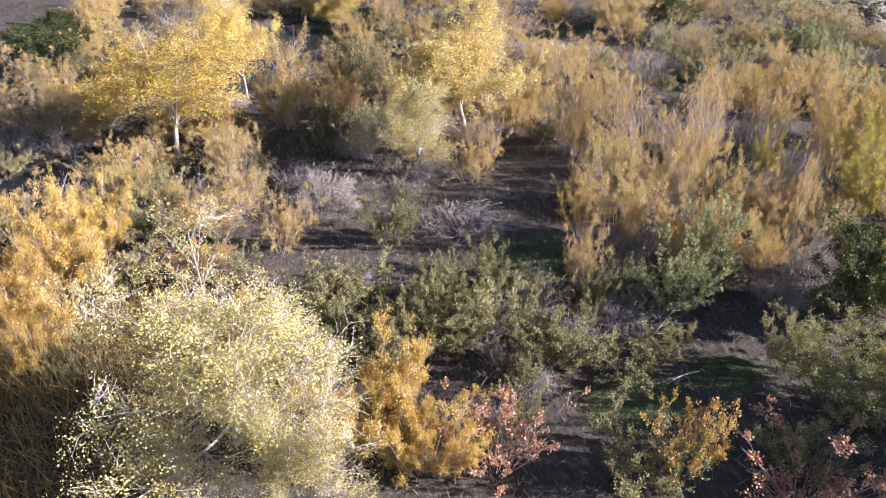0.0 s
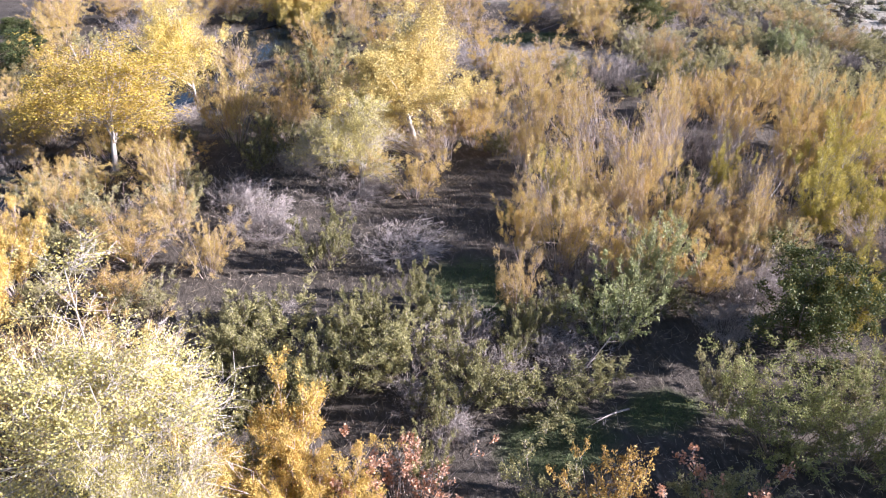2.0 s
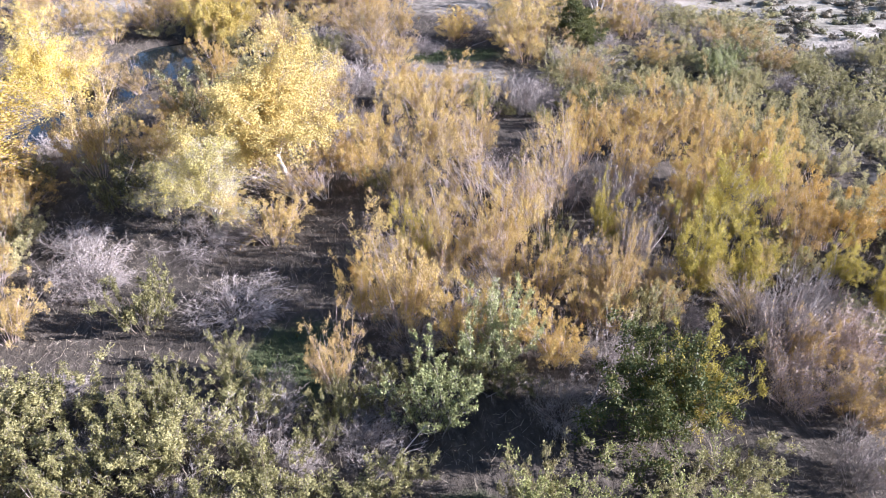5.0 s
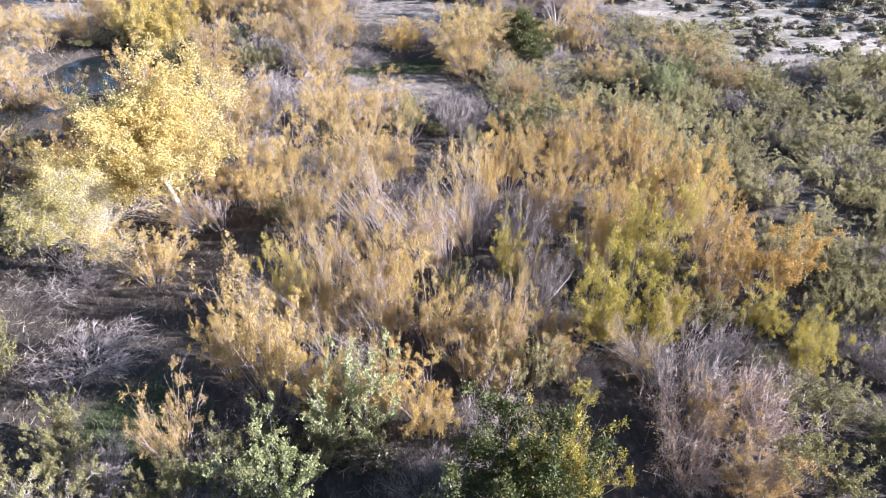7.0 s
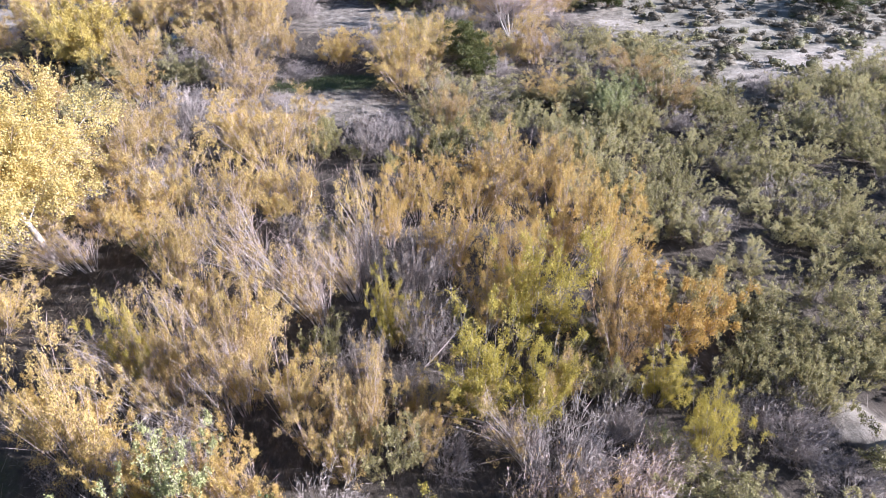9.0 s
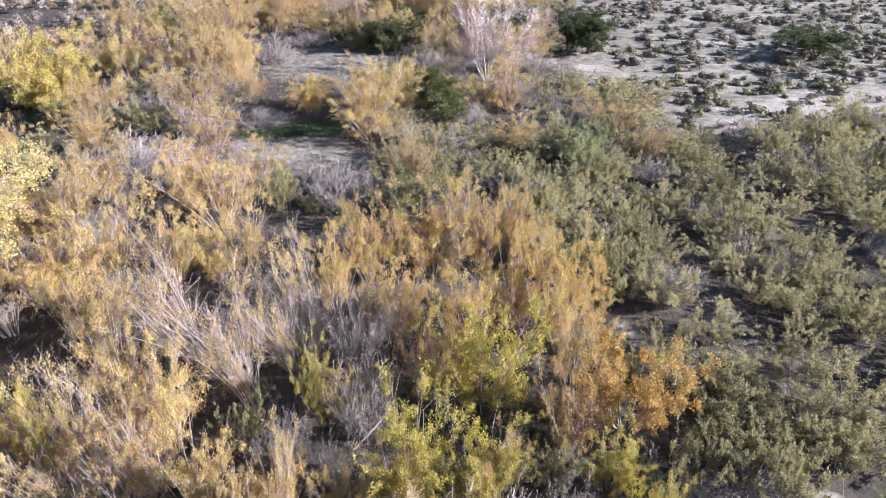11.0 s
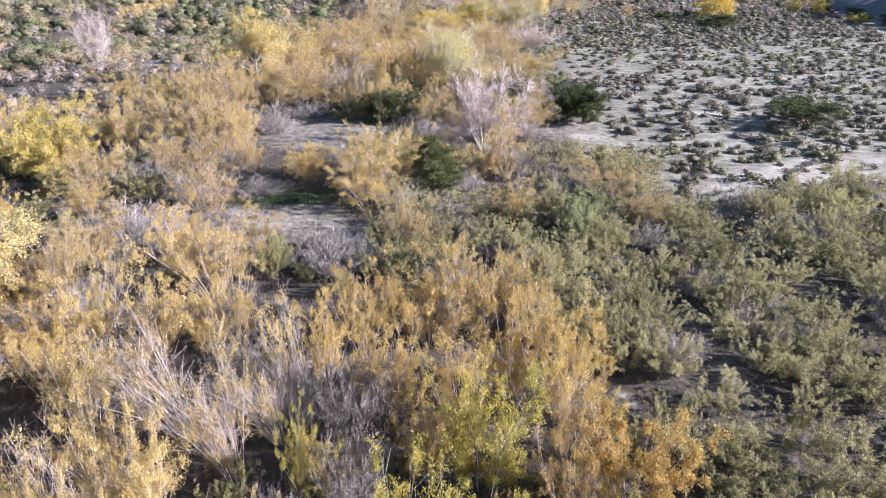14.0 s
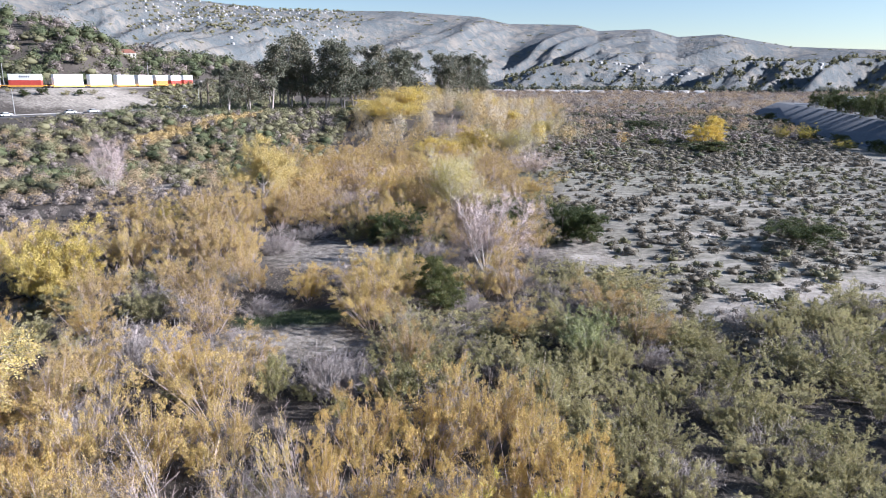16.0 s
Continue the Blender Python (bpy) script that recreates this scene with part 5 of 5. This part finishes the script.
def car(paint):
    root = tagged(new("car"), "white saloon car on the grey road", "car", "cars on the road")
    bm = bmesh.new()
    box(bm, -2.3, -0.9, 0.35, 2.3, 0.9, 0.95, 0.18)
    part("body", bm, paint, root)
    bm = box(bmesh.new(), -1.5, -0.8, 0.9, 1.1, 0.8, 1.48, 0.2)
    part("cabin", bm, GLASS, root, "dark glass cabin")
    part("roof", box(bmesh.new(), -1.15, -0.72, 1.42, 0.75, 0.72, 1.53, 0.05), paint, root)
    for sx in (-1.4, 1.4):
        for sy in (-0.85, 0.85):
            part("wheel", cylinder(bmesh.new(), Matrix.Translation((sx, sy, 0.33)) @ Matrix.Rotation(radians(90), 4, "X"), 0.33, 0.33, 0.22), RUBBER, root)
    return root


white_car = car(WHITE)
white_car["label"] = "white saloon car on the grey road"
for i, (x, side) in enumerate([(-49.5, 1.5), (-66, 1.5), (-43, 1.8), (-18, -1.5), (-12, 1.5)]):
    m = pose(x, road_line(x) + side, ground_height(x, road_line(x)) + 0.2, 0, 0, 51.6)
    if i == 0:
        white_car.matrix_basis = m
    else:
        copy_thing(white_car, m)


def utility_pole(x, y, h):
    root = tagged(new("utility_pole"), "slim wooden utility pole with a crossarm", "pole", "poles by the road")
    part("pole", cylinder(bmesh.new(), Matrix.Translation((0, 0, h / 2)), 0.16, 0.1, h, 10), CONCRETE, root)
    part("crossarm", box(bmesh.new(), -1.1, -0.07, h - 0.7, 1.1, 0.07, h - 0.5), DARKSTEEL, root)
    root.matrix_basis = pose(x, y, ground_height(x, y) - 0.1, 0, 0, 30)


for x, y, h in [(-66, 316, 10), (-96, 396, 12), (-42, 462, 14), (-10, 420, 9)]:
    utility_pole(x, y, h)

# round green bushes on the sandy railway bank
for x, k, h, r in [(-84, 0.45, 2.4, 2.6), (-79, 0.7, 2, 2.2), (-72, 0.6, 2.8, 2.8), (-66, 0.62, 3.2, 2.4), (-59, 0.6, 2.4, 2.2), (-55.5, 0.6, 2.6, 2.4), (-51, 0.62, 2.2, 2.2), (-47, 0.5, 1.6, 1.8), (-38, 0.6, 2, 2), (-29, 0.7, 2.6, 2.6)]:
    y = float(road_line(x) + k * (rail_line(np.array(x)) - road_line(x)))
    plant("OD" if r > 2.3 else "SO", x, y, h, r)


def house(w, d, h, wall, roof, label, rows=1):
    root = tagged(new("house"), label, "house")
    part("wall", box(bmesh.new(), -w / 2, -d / 2, -1.5, w / 2, d / 2, h), wall, root)
    bm = bmesh.new()
    o, k = 0.5, 0.28
    vs = [bm.verts.new(c) for c in [(-w / 2 - o, -d / 2 - o, h), (w / 2 + o, -d / 2 - o, h), (w / 2 + o, d / 2 + o, h), (-w / 2 - o, d / 2 + o, h), (-w / 4, 0, h + d * k), (w / 4, 0, h + d * k)]]
    for f in ((0, 1, 5, 4), (1, 2, 5), (2, 3, 4, 5), (3, 0, 4), (3, 2, 1, 0)):
        bm.faces.new([vs[i] for i in f])
    part("roof", bm, roof, root)
    n = max(2, int(w / 3))
    for row in range(rows):
        for i in range(n):
            x, z = -w / 2 + (i + 0.5) * w / n, 0.9 + row * 2.8
            win = part("window", box(bmesh.new(), x - 0.6, -d / 2 - 0.05, z, x + 0.6, -d / 2 + 0.05, z + 1.3), GLASS, root)
            part("frame", box(bmesh.new(), x - 0.7, -d / 2 - 0.09, z - 0.12, x + 0.7, -d / 2 - 0.052, z - 0.01), WHITE, win)
    return root


h = house(13, 9, 5.6, STUCCO, ROOFTILE, "yellow stucco house among the eucalyptus trees", 2)
h.matrix_basis = pose(106, 386, ground_height(106, 386), 0, 0, -8)
for x, y, w, a in [(-72, 560, 12, 10), (-95, 610, 14, -5), (-40, 640, 10, 20)]:
    h = house(w, 9, 3.2, CREAM, ROOFTILE, "cream house on the wooded slope above the railway")
    h.matrix_basis = pose(x, y, ground_height(x, y) + 0.4, 0, 0, a)

# ---- the stone levee, yard and trees east of the flat ----
LEV = [(200, 100), (240, 191), (264, 245), (285, 299), (349, 408), (427, 559)]
V, Q = [], []
for i, (x, y) in enumerate(LEV):
    (ax, ay), (bx, by) = LEV[max(0, i - 1)], LEV[min(len(LEV) - 1, i + 1)]
    n = math.hypot(bx - ax, by - ay)
    ux, uy = (by - ay) / n, -(bx - ax) / n
    V += [(x, y, -0.3), (x + ux * 20, y + uy * 20, 9.0), (x + ux * 34, y + uy * 34, 9.05), (x + ux * 60, y + uy * 60, 8.0), (x + ux * 140, y + uy * 140, 6.0)]
    if i:
        b = 5 * i
        Q += [(b - 5 + k, b - 4 + k, b + 1 + k, b + k) for k in range(4)]
lm = quad_mesh("levee", V, Q, RIPRAP)
lm.materials.append(plain_material('levee_paving', (0.20, 0.195, 0.185), 0.9, 0, 0.2, 0.3))
lm.polygons.foreach_set("material_index", [(0, 1, 0, 2)[i % 4] for i in range(len(lm.polygons))])
lm.materials.append(plain_material('yard_soil', (0.13, 0.115, 0.09), 0.95, 0, 0.3, 0.2))
tagged(new("levee", lm), "stone-faced levee with a paved top", "levee", kind="structure")


def levee_spot(k, off):
    """A place behind the levee's foot: k counts its corners, off is in metres."""
    i = min(int(k), len(LEV) - 2)
    (ax, ay), (bx, by) = LEV[i], LEV[i + 1]
    n = math.hypot(bx - ax, by - ay)
    return ax + (bx - ax) * (k - i) + (by - ay) / n * off, ay + (by - ay) * (k - i) - (bx - ax) / n * off


for k, off, hgt, r in [(2.1, 34, 15, 8), (2.45, 30, 17, 8), (2.75, 36, 18, 9), (2.95, 26, 12, 6), (3.12, 26, 11, 5.5), (3.3, 24, 13, 6), (3.45, 25, 10, 5), (3.6, 24, 12, 6), (3.75, 26, 11, 5), (3.9, 24, 13, 6), (4.1, 26, 11, 6), (4.3, 24, 12, 6),
                       (2.3, 50, 17, 9), (2.9, 52, 16, 9), (3.4, 50, 15, 8), (3.9, 48, 15, 8), (4.5, 40, 14, 8), (1.8, 40, 15, 8)]:
    x, y = levee_spot(k, off)
    plant("OD", x, y, hgt * 0.85, r, z=8.4)

for k, off, hgt, r in [(1.75, -5, 4, 4), (1.95, -4, 4.5, 4.5), (2.2, -8, 3.5, 4), (2.6, -5, 4, 4), (2.9, -9, 3, 4), (3.2, -5, 4, 5), (3.5, -10, 4, 5), (3.9, -6, 4, 5), (4.3, -6, 5, 6), (1.4, -6, 4, 4)]:
    x, y = levee_spot(k, off)
    plant("OD", x, y, hgt, r)
for k, off, hgt, r in [(2.75, -16, 8, 4), (2.95, -22, 6, 3.5), (2.1, -12, 3.5, 4)]:
    x, y = levee_spot(k, off)
    plant("WY", x, y, hgt, r)

root = tagged(new("warehouse"), "long white warehouse behind the levee trees", "warehouse")
part("wall", box(bmesh.new(), -16, -8, -2, 16, 8, 7), WHITE, root)
part("roof", box(bmesh.new(), -16.4, -8.4, 7, 16.4, 8.4, 7.6, 0.1), CONCRETE, root)
for k in range(8):
    part("bay_door", box(bmesh.new(), -14.6 + k * 3.7, -8.15, -1, -12.4 + k * 3.7, -7.95, 3.6), DARKSTEEL, root)
root.matrix_basis = pose(452, 486, 8.0, 0, 0, -35)
x, y = levee_spot(2.25, 27)
root = tagged(new("truck_trailer"), "blue covered trailer parked on the levee top", "trailer")
part("cover", box(bmesh.new(), -6, -1.25, 1.1, 6, 1.25, 3.6, 0.15), BLUE, root)
part("chassis", box(bmesh.new(), -6.2, -1.1, 0.8, 6.2, 1.1, 1.08), DARKSTEEL, root)
for sx in (-4.5, -3.3, 4.2):
    for sy in (-1, 1):
        part("wheel", cylinder(bmesh.new(), Matrix.Translation((sx, sy, 0.5)) @ Matrix.Rotation(radians(90), 4, "X"), 0.5, 0.5, 0.35), RUBBER, root)
root.matrix_basis = pose(x, y, 9.03, 0, 0, 68)
x, y = levee_spot(2.02, 28)
root = tagged(new("site_office"), "tall white box building at the levee", "building")
part("wall", box(bmesh.new(), -5, -5, -0.5, 5, 5, 9, 0.05), WHITE, root)
part("roof", box(bmesh.new(), -5.2, -5.2, 9, 5.2, 5.2, 9.4, 0.05), CONCRETE, root)
root.matrix_basis = pose(x, y, 9.0, 0, 0, 20)


# ---- the hills beyond the valley ----
RIDGE_AZ = [-40, -18.6, -8, 0, 8.6, 15, 17.3, 22.5, 24.2, 28, 30, 33, 37.7, 43.5, 60]
RIDGE_EL = [5.9, 5.9, 5.8, 5.3, 5.25, 4.75, 4.2, 4.1, 3.65, 3.8, 3.25, 3.45, 2.55, 2.25, 2.0]


def wander(x, y, seed):
    return np.array([noise.noise((a, b, seed)) for a, b in zip(np.ravel(x), np.ravel(y))]).reshape(np.shape(x))


def furrows(u, v, seed):
    """Crests with worn gullies between them, 0 to 1."""
    r = np.array([noise.ridged_multi_fractal((a, b, seed), 0.9, 2.1, 5, 1.0, 2.0) for a, b in zip(np.ravel(u), np.ravel(v))])
    return np.clip(r.reshape(np.shape(u)) / 2.2, 0, 1)


def hill_heights(az, d):
    """Height of the hills at a bearing in degrees and a distance from the flat: slanting spurs that run down to the valley between gullies."""
    az, d = np.asarray(az, float), np.asarray(d, float)
    top = 26 + 3700 * np.tan(np.radians(np.interp(az, RIDGE_AZ, RIDGE_EL)))
    lat = np.radians(az) * 3000
    w1, w2 = wander(lat / 900, d / 800, 1.7), wander(lat / 300, d / 420, 7.1)
    slant = lat - 0.55 * (d - 2000)
    s1 = furrows(slant / 420 + 0.3 * w1, d / 2600 + 0.15 * w2, 3.3)
    s2 = furrows(slant / 170 + 0.4 * w1, d / 900, 8.8)
    start = np.interp(az, [-40, -15, 5, 18, 60], [900, 1000, 1350, 1900, 2000])
    k = np.clip((d - start) / (3700 - start), 0, 1)
    body = 4 * k * (1 - k)
    z = top * (smooth(-0.1, 1, k) ** 0.9) * smooth(0, 0.1, k) - body * (190 * (1 - s1) + 46 * (1 - s2)) * np.minimum(1, top / 220)
    z = z + 14 * w1 * k
    edge = 2360 - 520 * s1 - 110 * s2 + 120 * w1
    bluff = 92 * smooth(12, 24, az) * np.clip((d - edge) / 260, 0, 1) * (0.82 + 0.18 * s1)
    z = np.maximum(np.maximum(z, 0), bluff)
    return z * (1 - 0.25 * smooth(3750, 4300, d)) - 2


az, dd = np.meshgrid(np.linspace(-34, 52, 620), np.concatenate([np.linspace(820, 1900, 40), np.linspace(1920, 2500, 40), np.linspace(2530, 4300, 60)]))
hz = hill_heights(az, dd)
I = np.arange(az.size).reshape(az.shape)
m, t, b = node_material("dry_hill_grass")
big, fine = noise_node(t, 0.006, 6, 0.65), noise_node(t, 0.02, 10, 0.8)
col = ramp_node(t, big, [(0.44, (0.125, 0.125, 0.115)), (0.56, (0.20, 0.178, 0.145))])
spots = ramp_node(t, fine, [(0.46, (0, 0, 0)), (0.54, (1, 1, 1))])
# the scrub colour is pulled to blue-grey in place of distance haze
t.links.new(mix_colour(t, math_node(t, "MULTIPLY", spots, 0.8), col, (0.085, 0.10, 0.105)), b.inputs["Base Color"])
b.inputs["Roughness"].default_value = 0.95
bump(t, b, noise_node(t, 0.012, 9, 0.7), 0.8, 16.0)
hm = quad_mesh("backdrop_hills", np.stack([37 + dd * np.sin(np.radians(az)), 12 + dd * np.cos(np.radians(az)), hz], -1), np.stack([I[:-1, :-1], I[:-1, 1:], I[1:, 1:], I[1:, :-1]], -1), m)
tagged(new("backdrop_hills", hm), "dry rolling hills with gullies and dark scrub", "hills", kind="structure")


def hill_land(x, y):
    d, a = np.hypot(x - 37, y - 12), np.degrees(np.arctan2(x - 37, y - 12))
    return np.maximum(hill_heights(a, d), ground_heights(x, y)) - 0.5


def bearing(lo, hi, near, far):
    return lambda x, y: (np.degrees(np.arctan2(x - 37, y - 12)) > lo) & (np.degrees(np.arctan2(x - 37, y - 12)) < hi) & (np.hypot(x - 37, y - 12) > near) & (np.hypot(x - 37, y - 12) < far)


cover("foothill_trees", "dark garden trees over the lower hills", "dark", 900, (-600, 420, 500, 1800), bearing(-20, 13, 560, 1700), (6, 14), (5, 10), 110, 1.5, 71, 0.05, "woods", hill_land, heart=0.65)
cover("foothill_brown_trees", "brown autumn trees over the lower hills", "dry", 800, (-600, 420, 500, 1800), bearing(-20, 13, 560, 1700), (6, 13), (5, 10), 110, 1.5, 72, 0.05, "woods", hill_land, heart=0.55)
cover("hill_chaparral", "dark chaparral in the gullies of the hills", "olive", 500, (-1500, 3400, 1500, 4200), bearing(-25, 50, 1900, 3700), (3, 6), (10, 26), 90, 2.6, 73, 0.05, "scrub", hill_land)
# garden and bluff trees get the paler olive leaf to imitate haze
cover("garden_trees", "dark garden trees round the far hill houses", "olive", 800, (-700, 400, 2500, 3800), bearing(-11, 6, 2500, 3650), (6, 13), (6, 14), 50, 3.0, 77, 0.05, "woods", hill_land, heart=0.65)
cover("bluff_trees", "grey-green trees along the foot of the bluff", "olive", 520, (500, 2400, 1100, 2400), bearing(17, 48, 1900, 2330), (7, 18), (5, 11), 100, 2.4, 74, 0.05, "woods", hill_land, heart=0.65)


# houses over the far hills and at their foot, too many to count
def hill_houses(name, label, count, bearings, distances, seed, wall, size):
    rng = np.random.default_rng(seed)
    a, d = rng.uniform(*bearings, count), rng.uniform(*distances, count)
    z = hill_heights(a, d)
    bm_v, bm_q = [], []
    for ai, di, zi in zip(a, d, z):
        x, y, w, l, hh = 37 + di * math.sin(radians(ai)), 12 + di * math.cos(radians(ai)), rng.uniform(*size), rng.uniform(*size), rng.uniform(2, 3.6)
        base = len(bm_v)
        zi = max(zi, 0)
        for zz in (zi - 3, zi + hh):
            bm_v += [(x - w / 2, y - l / 2, zz), (x + w / 2, y - l / 2, zz), (x + w / 2, y + l / 2, zz), (x - w / 2, y + l / 2, zz)]
        bm_v += [(x - w / 2, y, zi + hh + 2.5), (x + w / 2, y, zi + hh + 2.5)]
        bm_q += [(base + i, base + (i + 1) % 4, base + 4 + (i + 1) % 4, base + 4 + i) for i in range(4)]
        bm_q += [(base + 4, base + 5, base + 9, base + 8), (base + 6, base + 7, base + 8, base + 9)]
    tagged(new(name, quad_mesh(name, bm_v, bm_q, wall)), label, "houses", kind="stuff")


hill_houses("ridge_houses", "pale houses scattered along the far ridge", 260, (-10, 4), (2900, 3600), 61, HOUSEWALL, (6, 12))
hill_houses("bluff_houses", "pale houses along the rim of the bluff", 70, (24, 45), (2300, 2420), 62, HOUSEWALL, (7, 14))
hill_houses("valley_houses", "houses and sheds at the foot of the hills", 50, (14, 32), (1640, 1780), 63, HOUSEWALL, (10, 26))
hill_houses("slope_houses", "houses on the lower slopes", 26, (-14, 4), (1700, 2500), 64, HOUSEWALL, (7, 14))


# ---- fallen limbs and dead branches lying in the thicket ----
def fallen_limb(x, y, turn, length, tilt=8):
    rng = np.random.default_rng(abs(int(x * 7 + y)))
    root = tagged(new("fallen_limb"), "bleached fallen limb with broken side branches", "dead branch", "fallen limbs")
    S = dict(p=np.array([[0.0, 0, 0.05]]), d=np.array([[1.0, 0, math.tan(radians(tilt))]]), c=np.array([[0.0, 0.12, -0.04]]), l=np.array([length]), r0=np.array([0.06]), r1=np.array([0.02]))
    A = sprout(rng, S, 9, 0.3, 1.0, (20, 55), (0.2, 0.45), 0.1, 0.05, 0.6)
    T = sprout(rng, A, 4, 0.3, 1.0, (20, 50), (0.3, 0.6), 0.05, 0.05, 0.6)
    part("limb", quad_mesh("limb", *tubes(S, 6, 7), BARK["grey"]), None, root, smooth=True)
    tagged(part("fine_branching", quad_mesh("fine_branching", *joined([tubes(A, 2, 4), ribbons(T)]), BARK["grey"]), None, root), kind="stuff")
    root.matrix_basis = pose(x, y, ground_height(x, y), 0, 0, turn)


for p in [(17.2, 24.0, 20, 3.2, 30), (19.5, 21.5, 200, 2.6, 20), (26.5, 29.0, 200, 3, 15), (31, 37, 160, 4, 25), (36, 37, 20, 4, 30), (40, 34, 170, 3.5, 20), (28, 25, 40, 3.5, 25), (-8, 44, 10, 4, 15), (-12, 50, 150, 4, 20),
          (12, 53.5, 170, 5.5, 30), (51, 47, 10, 2.5, 30), (-22, 96, 30, 6, 12), (40, 94, 15, 5, 10), (22, 38, 190, 4, 20), (56, 27.5, 140, 2.5, 20)]:
    fallen_limb(*p)
